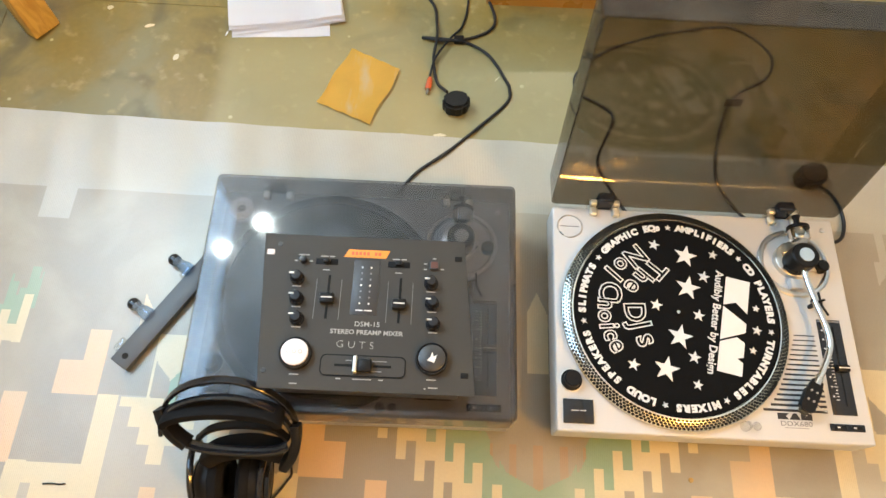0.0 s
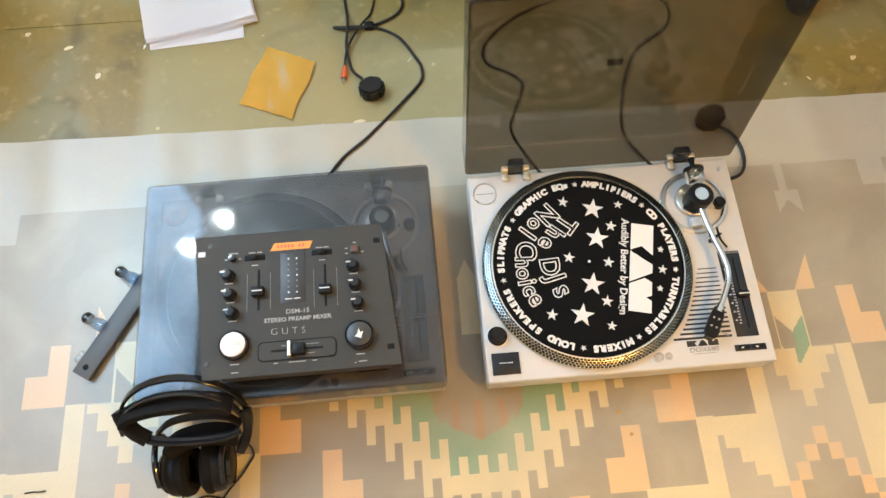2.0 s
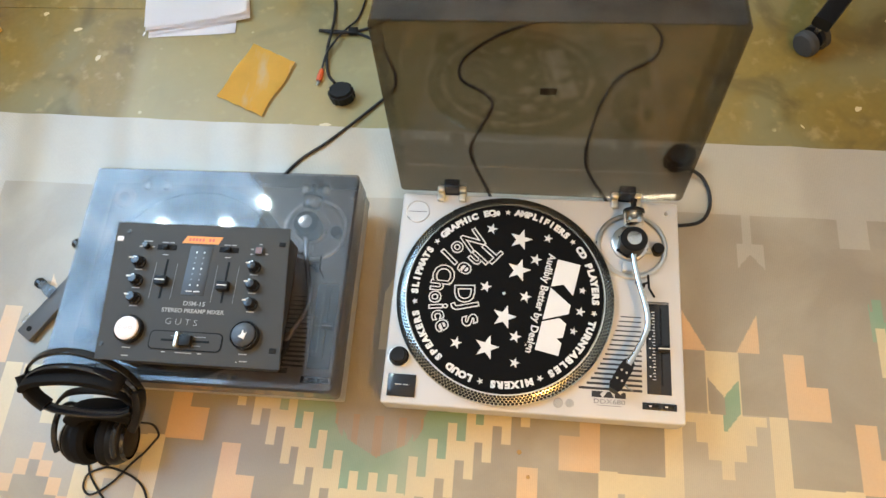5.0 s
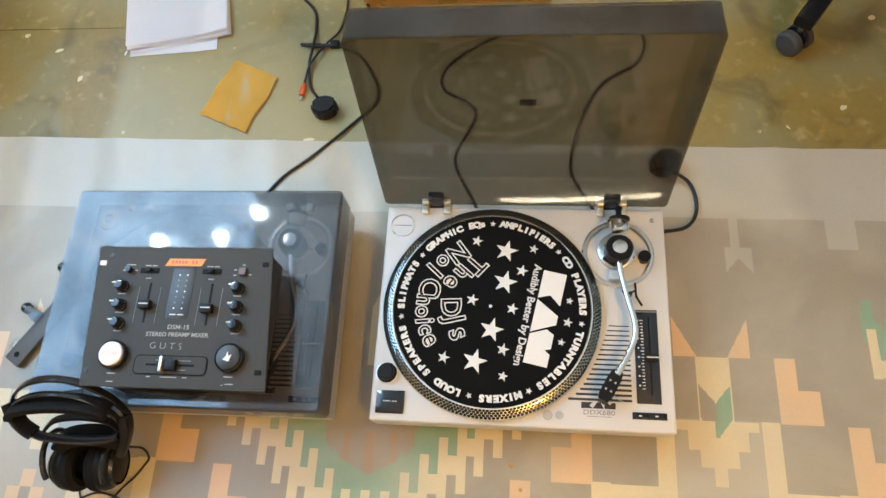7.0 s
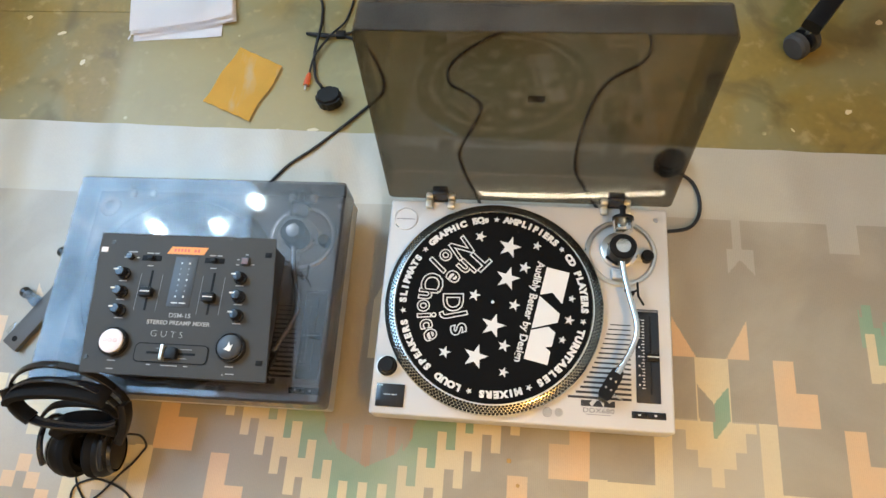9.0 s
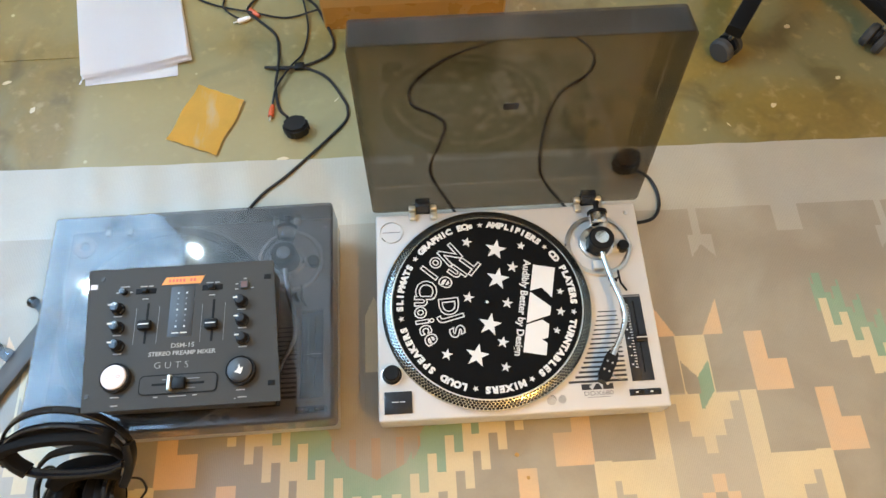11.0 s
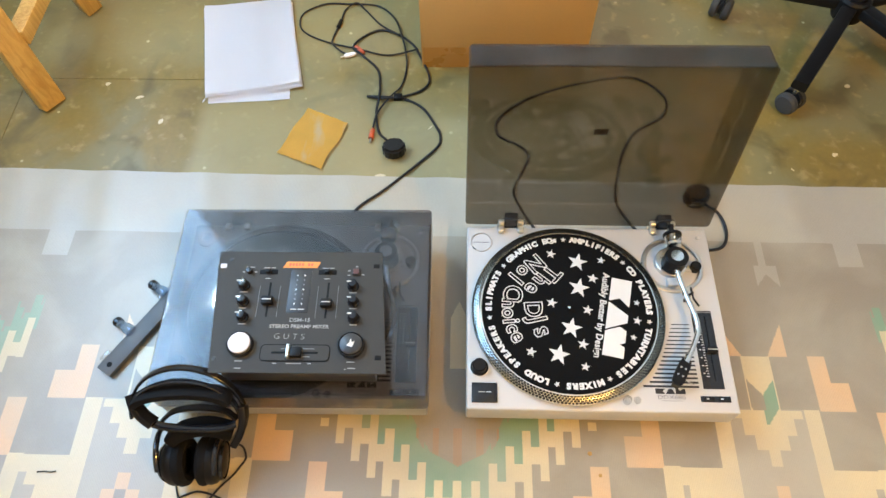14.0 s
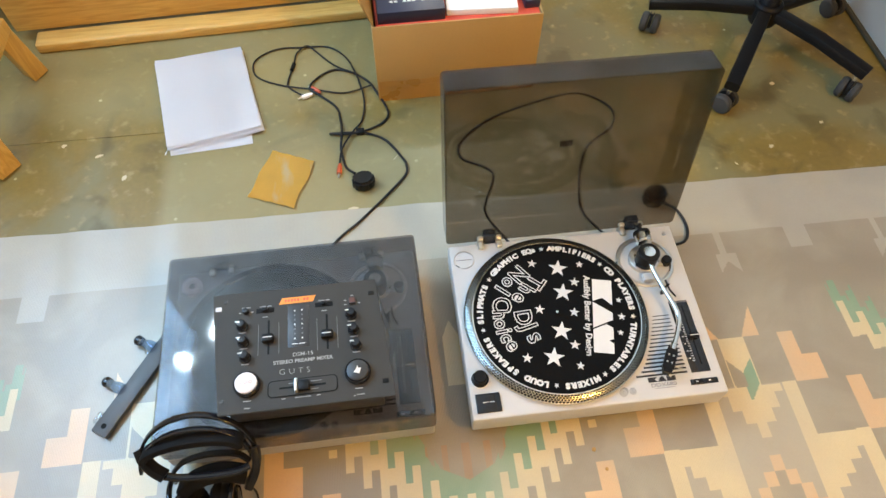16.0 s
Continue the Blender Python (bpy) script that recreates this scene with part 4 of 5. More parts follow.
# ---- mixer on the closed lid ----
def mixer():
    zt = 0.0605
    # front edge along local x, panel 0.27 x 0.21
    t = thing("mixer", "charcoal two-channel audio mixer lying on the closed lid", "audio mixer", (-0.3965, 0.0160, 0.1432), 0.4)
    W, D = 0.273, 0.2115
    lean = 0.018
    def place(x, y):
        return (x - lean * y / D, y)
    panel = plate([place(0, 0), place(W, 0), place(W, D), (place(0, D)[0], D)], zt - 0.003, zt)
    bmesh.ops.bevel(panel, geom=panel.edges[:], offset=0.0008, segments=2, affect="EDGES")
    p = part("panel", panel, MIXER_PAINT, t, "charcoal painted metal top panel", smooth=False)
    part("body", box(0.012, W - 0.02, 0.006, D - 0.01, 0.005, zt - 0.003, 0.002), MIXER_DARK, t)
    for x in (0.03, W - 0.045):
        for y in (0.03, D - 0.03):
            part("foot", lathe([(0, 0), (0.008, 0), (0.009, 0.005), (0, 0.005)], 20, (x, y, 0)), RUBBER, t)
    def local(wx, wy):
        return wx + 0.3965, wy - 0.0160
    # rotary knobs
    for wx, wy in ((-0.363, 0.163), (-0.3605, 0.1345), (-0.357, 0.107), (-0.185, 0.163), (-0.1825, 0.135), (-0.180, 0.107)):
        x, y = local(wx, wy)
        k = part("rotary_knob", lathe([(0, zt), (0.0095, zt), (0.0095, zt + 0.003), (0.0078, zt + 0.005), (0.0071, zt + 0.015), (0.006, zt + 0.0165), (0, zt + 0.017)], 28, (x, y, 0)), BLACK_GLOSS, t, "small glossy black knob")
        part("pointer", box(x - 0.0085, x - 0.002, y + 0.0010, y + 0.0032, zt + 0.0162, zt + 0.0174, 0.0004, 1), PRINT, k)
        part("legend", box(x - 0.006, x + 0.006, y - 0.0115, y - 0.0100, zt, zt + 0.0002), PANEL_PRINT, p)
    for wx, wy in ((-0.358, 0.189),):
        x, y = local(wx, wy)
        part("toggle_switch", lathe([(0, zt), (0.0048, zt), (0.0045, zt + 0.009), (0, zt + 0.0095)], 18, (x, y, 0)), BLACK_GLOSS, t)
        for dx in (-0.010, 0.010):
            part("legend", box(x + dx - 0.002, x + dx + 0.002, y - 0.001, y + 0.0008, zt, zt + 0.0002), PANEL_PRINT, p)
        part("legend", box(x - 0.007, x + 0.007, y + 0.008, y + 0.0095, zt, zt + 0.0002), PANEL_PRINT, p)
    for wx, wy in ((-0.3265, 0.189), (-0.2295, 0.189)):
        x, y = local(wx, wy)
        s = part("switch_slot", box(x - 0.0150, x + 0.0150, y - 0.0043, y + 0.0043, zt - 0.0005, zt + 0.0006, 0.0005), DARK_DOT, t)
        part("switch_cap", box(x - 0.004, x + 0.004, y - 0.003, y + 0.003, zt + 0.0006, zt + 0.007, 0.0008), BLACK, s)
        part("legend", box(x - 0.009, x + 0.001, y + 0.007, y + 0.0085, zt, zt + 0.0002), PANEL_PRINT, p)
        part("legend", box(x + 0.003, x + 0.010, y + 0.007, y + 0.0085, zt, zt + 0.0002), PANEL_PRINT, p)
        part("legend", box(x - 0.0045, x + 0.0045, y - 0.0125, y - 0.0112, zt, zt + 0.0002), PANEL_PRINT, p)
    x, y = local(-0.182, 0.189)
    sw = part("power_switch", box(x - 0.0058, x + 0.0058, y - 0.0058, y + 0.0058, zt, zt + 0.005, 0.0008), MIXER_DARK, t, "square power switch with reddish cap")
    part("switch_lens", box(x - 0.0045, x + 0.0045, y - 0.0045, y + 0.0045, zt + 0.005, zt + 0.0055), material("dull_red_lens", (0.10, 0.035, 0.025), 0.3), sw)
    for dx, dy in ((-0.012, 0.003), (-0.012, -0.005), (0.011, -0.004), (0, 0.011)):
        part("legend", box(x + dx - 0.0022, x + dx + 0.0022, y + dy - 0.0007, y + dy + 0.0009, zt, zt + 0.0002), PANEL_PRINT, p)
    # channel faders
    for wx, low, top, knob in ((-0.3205, 0.109, 0.170, 0.135), (-0.2255, 0.107, 0.170, 0.131)):
        x, y0 = local(wx, low)
        _, y1 = local(wx, top)
        _, yk = local(wx, knob)
        part("fader_slot", box(x - 0.0017, x + 0.0017, y0, y1, zt - 0.0005, zt + 0.0003), DARK_DOT, t)
        f = part("fader_knob", box(x - 0.0092, x + 0.0092, yk - 0.0068, yk + 0.0068, zt + 0.0003, zt + 0.011, 0.0018), BLACK, t, "black fader cap with a white line")
        part("mark", box(x - 0.0072, x + 0.0072, yk - 0.0006, yk + 0.0009, zt + 0.011, zt + 0.0113), PRINT, f)
        for side in (-0.0165, 0.0165):
            part("scale_line", box(x + side - 0.0003, x + side + 0.0003, y0, y1 - 0.006, zt, zt + 0.0002), GREY_PRINT, p)
    # level meter
    x0, y0 = local(-0.2895, 0.1165)
    m = part("level_meter", box(x0, x0 + 0.035, y0, y0 + 0.0765, zt - 0.0005, zt + 0.0006, 0.0004), MIXER_DARK, t, "dark level meter window")
    for col in (0.0115, 0.0235):
        for k in range(7):
            part("meter_light", box(x0 + col - 0.0011, x0 + col + 0.0011, y0 + 0.014 + k * 0.0085, y0 + 0.0165 + k * 0.0085, zt + 0.0006, zt + 0.0010), PRINT if k in (0, 3, 6) else GREY_PRINT, m)
        part("legend", box(x0 + col - 0.0048, x0 + col + 0.0048, y0 + 0.005, y0 + 0.0065, zt + 0.0006, zt + 0.0009), PRINT, m)
    # orange badge, lettering
    bx, by = local(-0.2735, 0.2025)
    part("badge", plate([(bx - 0.031, by - 0.0055), (bx + 0.026, by - 0.0055), (bx + 0.031, by + 0.006), (bx - 0.025, by + 0.006)], zt, zt + 0.0005), ORANGE_PRINT, t, "slanted orange maker's badge", smooth=False)
    for k in range(8):
        if k != 5:
            part("badge_bar", box(bx - 0.021 + k * 0.0052, bx - 0.0175 + k * 0.0052, by - 0.002, by + 0.0026, zt + 0.0005, zt + 0.0007), RED_PLUG, p)
    x, y = local(-0.2655, 0.1035)
    part("lettering", lettering("DSM-15", 0.0092, flat(x, y, zt + 0.0002), 0.0001, squeeze=1.1), PANEL_PRINT, p, smooth=False)
    x, y = local(-0.2655, 0.0925)
    part("lettering", lettering("STEREO PREAMP MIXER", 0.0085, flat(x, y, zt + 0.0002), 0.0002, squeeze=1.06), PANEL_PRINT, p, smooth=False)
    x, y = local(-0.279, 0.0755)
    part("lettering", lettering("G U T S", 0.0135, flat(x, y, zt + 0.0002, -1), -0.0003, squeeze=1.1), PANEL_PRINT, p, "scratched handwritten letters", smooth=False)
    # jog-like buttons
    for wx, wy, cap, name in ((-0.3525, 0.0605, KNOB_WHITE, "lit_button"), (-0.1795, 0.0605, MIXER_DARK, "push_button")):
        x, y = local(wx, wy)
        b = part(name, lathe([(0, zt), (0.0205, zt), (0.0208, zt + 0.006), (0.0200, zt + 0.0095), (0.0188, zt + 0.0105), (0.0176, zt + 0.0095), (0, zt + 0.0095)], 48, (x, y, 0)), BLACK_GLOSS, t, "round button with a " + ("white" if cap is KNOB_WHITE else "dark") + " cap")
        part("button_cap", lathe([(0, zt + 0.0095), (0.0172, zt + 0.0095), (0.0168, zt + 0.0125), (0.013, zt + 0.014), (0, zt + 0.0145)], 40, (x, y, 0)), cap, b)
        if cap is KNOB_WHITE:
            for dx in (-0.0075, 0.0, 0.0075):
                part("badge_shape", lathe([(0.0016, zt + 0.0143), (0.0028, zt + 0.0143), (0.0028, zt + 0.0149), (0.0016, zt + 0.0149)], 16, (x + dx, y, 0)), PINK_PRINT, b)
        else:
            part("badge_shape", plate([(x - 0.006, y - 0.004), (x + 0.003, y - 0.007), (x + 0.006, y + 0.003), (x + 0.002, y + 0.001), (x, y + 0.007), (x - 0.002, y)], zt + 0.0143, zt + 0.0148), PRINT, b)
        part("legend", box(x - 0.006, x + 0.006, y - 0.0265, y - 0.025, zt, zt + 0.0002), PANEL_PRINT, p)
    # crossfader
    x, y = local(-0.2665, 0.0485)
    def rounded(hw, hd, r):
        return [(x + sx * (hw - r) + r * math.cos(radians(a0 + 22.5 * k)), y + sy * (hd - r) + r * math.sin(radians(a0 + 22.5 * k)))
                for sx, sy, a0 in ((1, 1, 0), (-1, 1, 90), (-1, -1, 180), (1, -1, 270)) for k in range(5)]
    tray = part("crossfader_tray", plate(rounded(0.0545, 0.0140, 0.0075), zt - 0.0004, zt + 0.0010), DARK_DOT, t, "black rounded rim round the crossfader")
    part("tray_face", plate(rounded(0.0528, 0.0123, 0.0062), zt + 0.0002, zt + 0.0014), MIXER_PAINT, tray)
    part("fader_slot", box(x - 0.036, x + 0.036, y - 0.0016, y + 0.0016, zt + 0.0014, zt + 0.0018), DARK_DOT, tray)
    cf = part("fader_knob", box(x - 0.0065, x + 0.0115, y - 0.0085, y + 0.0075, zt + 0.0018, zt + 0.010, 0.0016), BLACK, tray)
    part("mark", box(x - 0.0115, x - 0.0068, y - 0.0105, y + 0.0105, zt + 0.0018, zt + 0.0125, 0.0008), SATIN, cf, "bright metal edge")
    for dx, wide in ((-0.03, 0.003), (0.0, 0.012), (0.024, 0.003)):
        part("legend", box(x + dx - wide, x + dx + wide, y - 0.0175, y - 0.0162, zt, zt + 0.0002), PANEL_PRINT, p)
    for dx, dy, wide in ((-0.015, 0.0065, 0.007), (0.021, 0.0065, 0.009), (0.018, -0.0065, 0.006)):
        part("legend", box(x + dx - wide, x + dx + wide, y + dy - 0.0006, y + dy + 0.0006, zt + 0.0016, zt + 0.0018), GREY_PRINT, tray)
    for wx, wy, wide in ((-0.352, 0.0225, 0.005), (-0.177, 0.024, 0.006), (-0.187, 0.0225, 0.0012)):
        x, y = local(wx, wy)
        part("legend", box(x - wide, x + wide, y, y + 0.0014, zt, zt + 0.0002), PANEL_PRINT, p)
    # mounting slots
    for wx, wy, mat in ((-0.4035, 0.200, KNOB_WHITE), (-0.1495, 0.201, DARK_DOT), (-0.1375, 0.042, DARK_DOT)):
        x, y = local(wx, wy)
        part("mounting_slot", box(x - 0.0050, x + 0.0050, y - 0.0038, y + 0.0038, zt - 0.001, zt + 0.0006, 0.0005), mat, p)
    for wx, wy in ((-0.391, 0.038), (-0.392, 0.212)):
        x, y = local(wx, wy)
        part("screw", lathe([(0, zt), (0.0035, zt), (0.003, zt + 0.001), (0, zt + 0.0012)], 14, (x, y, 0)), MIXER_DARK, p)


mixer()


# ---- headphones leaning on the closed turntable ----
def headphones():
    t = thing("headphones", "black over-ear headphones standing on the rug against the turntable", "headphones", (-0.443, -0.088, 0.0), 3)
    up = Vector((0, 0.53, 0.85)).normalized()
    fwd = Vector((0, -0.85, 0.53)).normalized()
    root = Vector((0.004, 0, 0.044))

    def arch(half, rise, base, shift, n=30, a0=-8):
        return [root + Vector((half * math.cos(a), 0, 0)) + up * (base + rise * math.sin(a)) + fwd * shift for a in [radians(a0 + (180 - 2 * a0) * i / n) for i in range(n + 1)]]

    part("outer_hoop", sweep(arch(0.088, 0.086, 0.106, -0.012, a0=0), 0.005, 12, flat=(0.012, 0.005), up=fwd), BLACK_GLOSS, t, "thin glossy outer hoop")
    part("outer_hoop", sweep(arch(0.084, 0.068, 0.110, 0.004, a0=0), 0.005, 12, flat=(0.010, 0.005), up=fwd), BLACK_GLOSS, t, "thin glossy outer hoop")
    part("head_pad", sweep(arch(0.072, 0.022, 0.139, 0.006, a0=0), 0.012, 14, flat=(0.032, 0.012), up=fwd), RUBBER, t, "soft black head strap")
    def across(points):
        return smooth_path([root + Vector((x, 0, 0)) + up * u + fwd * f for x, u, f in points], 6)

    part("front_hoop", sweep(across([(-0.046, 0.108, 0.018), (-0.026, 0.104, 0.022), (0.02, 0.100, 0.024), (0.060, 0.098, 0.022), (0.080, 0.100, 0.016)]), 0.005, 12, flat=(0.014, 0.006), up=fwd), BLACK_GLOSS, t, "black bar joining the two arms")
    part("hoop_end", sweep(across([(-0.080, 0.148, -0.006), (-0.075, 0.134, 0.002), (-0.062, 0.120, 0.012), (-0.046, 0.108, 0.018)]), 0.008, 12, flat=(0.022, 0.013), up=fwd), BLACK, t, "thick black hoop end")
    part("hoop_end", sweep(across([(0.089, 0.118, -0.004), (0.090, 0.104, 0.004), (0.088, 0.092, 0.010), (0.082, 0.078, 0.014), (0.070, 0.058, 0.014)]), 0.008, 12, flat=(0.022, 0.013), up=fwd), BLACK, t, "thick black hoop end")
    part("rear_strap", sweep(across([(-0.040, 0.100, 0.004), (-0.018, 0.116, 0.000), (0.02, 0.120, -0.002), (0.060, 0.114, 0.000), (0.080, 0.100, 0.006)]), 0.004, 10, flat=(0.012, 0.005), up=fwd), BLACK, t, "thin arched strap behind the bar")
    part("cup_bridge", sweep(across([(-0.034, 0.060, 0.000), (-0.008, 0.080, 0.004), (0.030, 0.086, 0.004), (0.066, 0.070, 0.000)]), 0.012, 12, flat=(0.030, 0.022), up=fwd), RUBBER, t, "folded black padding above the cups")
    for s in (-1, 1):
        reach, lift = (0.050, 0.022) if s < 0 else (0.046, 0.012)
        yoke = [root + Vector((s * (reach - 0.004 * math.sin(a)) - 0.004, 0, 0)) + up * (lift + 0.046 * math.cos(a)) + fwd * (0.042 * math.sin(a)) for a in [radians(-60 + 140 * i / 20) for i in range(21)]]
        part("yoke", sweep(yoke, 0.0045, 10), BLACK_GLOSS, t, "curved black yoke")
        axis = Vector((s, 0, -0.10 * 1)).normalized()
        m = Matrix.Translation(root + Vector((s * 0.008 - 0.005, 0, 0)) + up * 0.013 + fwd * 0.004) @ axis.to_track_quat("Z", "Y").to_matrix().to_4x4() @ Matrix.Scale(0.90, 4)
        cup = part("ear_cup", lathe([(0, 0.048), (0.018, 0.0475), (0.030, 0.045), (0.034, 0.040), (0.041, 0.034), (0.0435, 0.026), (0.043, 0.018), (0, 0.018)], 40, m=m), BLACK, t, "round black ear cup")
        part("cup_ring", lathe([(0.030, 0.0452), (0.0345, 0.0408), (0.0365, 0.041), (0.0335, 0.0465)], 40, m=m), BLACK_GLOSS, cup)
        part("ear_pad", lathe([(0.020, 0.017), (0.043, 0.018), (0.0455, 0.012), (0.044, 0.004), (0.036, -0.002), (0.027, -0.001), (0.022, 0.006)], 40, m=m), RUBBER, t, "soft black ear pad")
        part("rivet", lathe([(0, 0.049), (0.003, 0.049), (0.002, 0.0505), (0, 0.051)], 12, m=m @ Matrix.Translation((0.02, 0.02, -0.006))), CHROME, cup)
    inv = Matrix.Translation((-0.443, -0.088, 0)) @ Matrix.Rotation(radians(3), 4, "Z")
    inv.invert()
    pts = [(-0.388, -0.055, 0.055), (-0.378, -0.055, 0.030), (-0.376, -0.068, 0.008)] + [(x, y, 0.0042) for x, y in ((-0.383, -0.080), (-0.396, -0.099), (-0.412, -0.116), (-0.439, -0.149), (-0.468, -0.169), (-0.484, -0.160), (-0.483, -0.140), (-0.464, -0.129))]
    pts += [(-0.442, -0.126, 0.0075), (-0.405, -0.137, 0.0045), (-0.381, -0.155, 0.0042), (-0.372, -0.185, 0.0042), (-0.385, -0.25, 0.0042), (-0.44, -0.33, 0.0042)]
    part("cable", sweep([inv @ p for p in smooth_path(pts, 8)], 0.0018, 8), CABLE, t, "thin black cable")
    pts = [(-0.491, -0.098, 0.012), (-0.4895, -0.112, 0.0045), (-0.478, -0.139, 0.0045), (-0.455, -0.165, 0.0042), (-0.436, -0.182, 0.0042), (-0.41, -0.22, 0.0042), (-0.40, -0.30, 0.0042)]
    part("cable", sweep([inv @ p for p in smooth_path(pts, 8)], 0.0016, 8), CABLE, t, "thin black cable")


headphones()


# ---- tiny thing dropped on the rug ----
stick = thing("stick", "tiny thin black stick lying on the rug", "stick", (-0.717, -0.098, 0.0), 2)
part("shaft", sweep(smooth_path([(-0.016, 0, 0.0036), (-0.004, 0.0008, 0.0036), (0.008, -0.0004, 0.0036), (0.016, 0.0006, 0.0036)], 4), 0.0011, 8), BLACK, stick)


# ---- loose things on the floor ----
def paper_stack():
    t = thing("paper_stack", "stack of blank white paper sheets with curled corners on the floor", "paper", (-0.53, 0.9, -0.0025))
    for k, (turn, dx, dy) in enumerate(((0, 0.006, -0.016), (1.2, 0.004, -0.010), (-0.8, 0.002, -0.006), (0.9, 0.001, -0.003), (0.0, 0, 0))):
        corners = [(-0.077, -0.153), (0.139, -0.112), (0.078, 0.174), (-0.136, 0.142)]
        if k == 0:
            corners = [(-0.077, -0.153), (0.112, -0.138), (0.072, 0.174), (-0.132, 0.142)]
        c, s = math.cos(radians(turn)), math.sin(radians(turn))
        pts = [Vector((x * c - y * s + dx, x * s + y * c + dy, 0)) for x, y in corners]
        out = bmesh.new()
        n = 14
        grid = []
        for j in range(n + 1):
            row = []
            for i in range(n + 1):
                u, v = i / n, j / n
                p = (pts[0] * (1 - u) + pts[1] * u) * (1 - v) + (pts[3] * (1 - u) + pts[2] * u) * v
                curl = 0.006 * max(0, u - v * 0.2 - 0.75) * 4 * max(0, 1 - v * 2.5) + 0.003 * max(0, 0.15 - u) * 6 * (k / 4)
                row.append(out.verts.new((p.x, p.y, 0.0012 + k * 0.0028 + curl * (0.3 + k / 5) + 0.0003 * math.sin(6 * u + k))))
            grid.append(row)
        for j in range(n):
            for i in range(n):
                out.faces.new((grid[j][i], grid[j][i + 1], grid[j + 1][i + 1], grid[j + 1][i]))
        made = bmesh.ops.solidify(out, geom=out.faces[:], thickness=0.0022)
        part("sheet", out, PAPER, t)


def sandpaper():
    out = bmesh.new()
    pts = [(-0.420, 0.591), (-0.318, 0.547), (-0.268, 0.672), (-0.367, 0.719)]
    n = 16
    grid = []
    for j in range(n + 1):
        row = []
        for i in range(n + 1):
            u, v = i / n, j / n
            p = (Vector(pts[0]) * (1 - u) + Vector(pts[1]) * u) * (1 - v) + (Vector(pts[3]) * (1 - u) + Vector(pts[2]) * u) * v
            fray = 0.0016 * math.sin(21 * u + 9 * v) if i in (0, n) or j in (0, n) else 0
            row.append(out.verts.new((p.x + fray, p.y - fray, 0.0004 + 0.0022 * (1 - math.cos(3.5 * u)) * 0.5 + 0.0015 * max(0, v - 0.7) * 3)))
        grid.append(row)
    for j in range(n):
        for i in range(n):
            out.faces.new((grid[j][i], grid[j][i + 1], grid[j + 1][i + 1], grid[j + 1][i]))
    bmesh.ops.solidify(out, geom=out.faces[:], thickness=0.0008)
    t = part("sandpaper", out, SANDPAPER)
    tagged(t, "worn square of yellow sandpaper with pale rubbed streaks on the floor", "sandpaper")
    nt = SANDPAPER.node_tree
    b = nt.nodes["Principled BSDF"]
    old = b.inputs["Base Color"].links[0].from_socket
    tc, mp, nz = (nt.nodes.new(k) for k in ("ShaderNodeTexCoord", "ShaderNodeMapping", "ShaderNodeTexNoise"))
    mp.inputs["Rotation"].default_value = (0, 0, radians(25))
    mp.inputs["Scale"].default_value = (26, 9, 9)
    nz.inputs["Scale"].default_value, nz.inputs["Detail"].default_value = 1.0, 4
    ramp = nt.nodes.new("ShaderNodeMapRange")
    ramp.inputs["From Min"].default_value, ramp.inputs["From Max"].default_value, ramp.inputs["To Max"].default_value = 0.55, 0.72, 0.8
    mix = nt.nodes.new("ShaderNodeMix")
    mix.data_type = "RGBA"
    mix.inputs["B"].default_value = (0.66, 0.56, 0.38, 1)
    for a, c in ((tc.outputs["Object"], mp.inputs[0]), (mp.outputs[0], nz.inputs["Vector"]), (nz.outputs["Fac"], ramp.inputs["Value"]), (ramp.outputs[0], mix.inputs["Factor"]), (old, mix.inputs["A"]), (mix.outputs["Result"], b.inputs["Base Color"])):
        nt.links.new(a, c)


def mains_plug(t, x, y, z, turn, size=1.0):
    m = pose(x, y, z, 0, 0, turn) @ Matrix.Scale(size, 4)
    body = bmesh.new()
    pts = [(0.026 * math.cos(radians(22.5 + 45 * k)) * 1.05, 0.023 * math.sin(radians(22.5 + 45 * k))) for k in range(8)]
    plate(pts, 0, 0.030, body)
    bmesh.ops.bevel(body, geom=body.edges[:], offset=0.005, segments=3, affect="EDGES")
    bmesh.ops.transform(body, matrix=m, verts=body.verts)
    b = part("plug", body, BLACK, t, "black moulded mains plug")
    return b


F = 0.0012


def floor_cable(t, pts, radius=0.0026, name="cable", label="thin black cable"):
    return part(name, sweep(smooth_path([p if len(p) == 3 else (p[0], p[1], F) for p in pts], 7), radius, 8), CABLE, t, label)


def cables_beside_box():
    t = thing("power_cable", "tangled black mains and audio cable with plug on the floor", "cable", (0, 0, 0))
    floor_cable(t, [(-0.29, 0.356, 0.05), (-0.262, 0.395, 0.012), (-0.221, 0.451, 0.006), (-0.171, 0.494, 0.006), (-0.103, 0.567), (-0.064, 0.612), (-0.060, 0.640), (-0.067, 0.662), (-0.099, 0.717), (-0.137, 0.744), (-0.175, 0.748, 0.006), (-0.232, 0.755)], 0.0030)
    floor_cable(t, [(-0.232, 0.755), (-0.19, 0.744, 0.008), (-0.143, 0.757), (-0.101, 0.780), (-0.090, 0.816), (-0.117, 0.887, 0.005), (-0.134, 0.919, 0.005), (-0.174, 0.955, 0.004), (-0.217, 0.970), (-0.258, 0.945), (-0.277, 0.909, 0.005), (-0.254, 0.883, 0.004), (-0.214, 0.840), (-0.205, 0.792), (-0.203, 0.747, 0.009), (-0.207, 0.700, 0.005), (-0.198, 0.650), (-0.178, 0.620, 0.012)], 0.0030)
    mains_plug(t, -0.160, 0.595, -0.0025, 12)


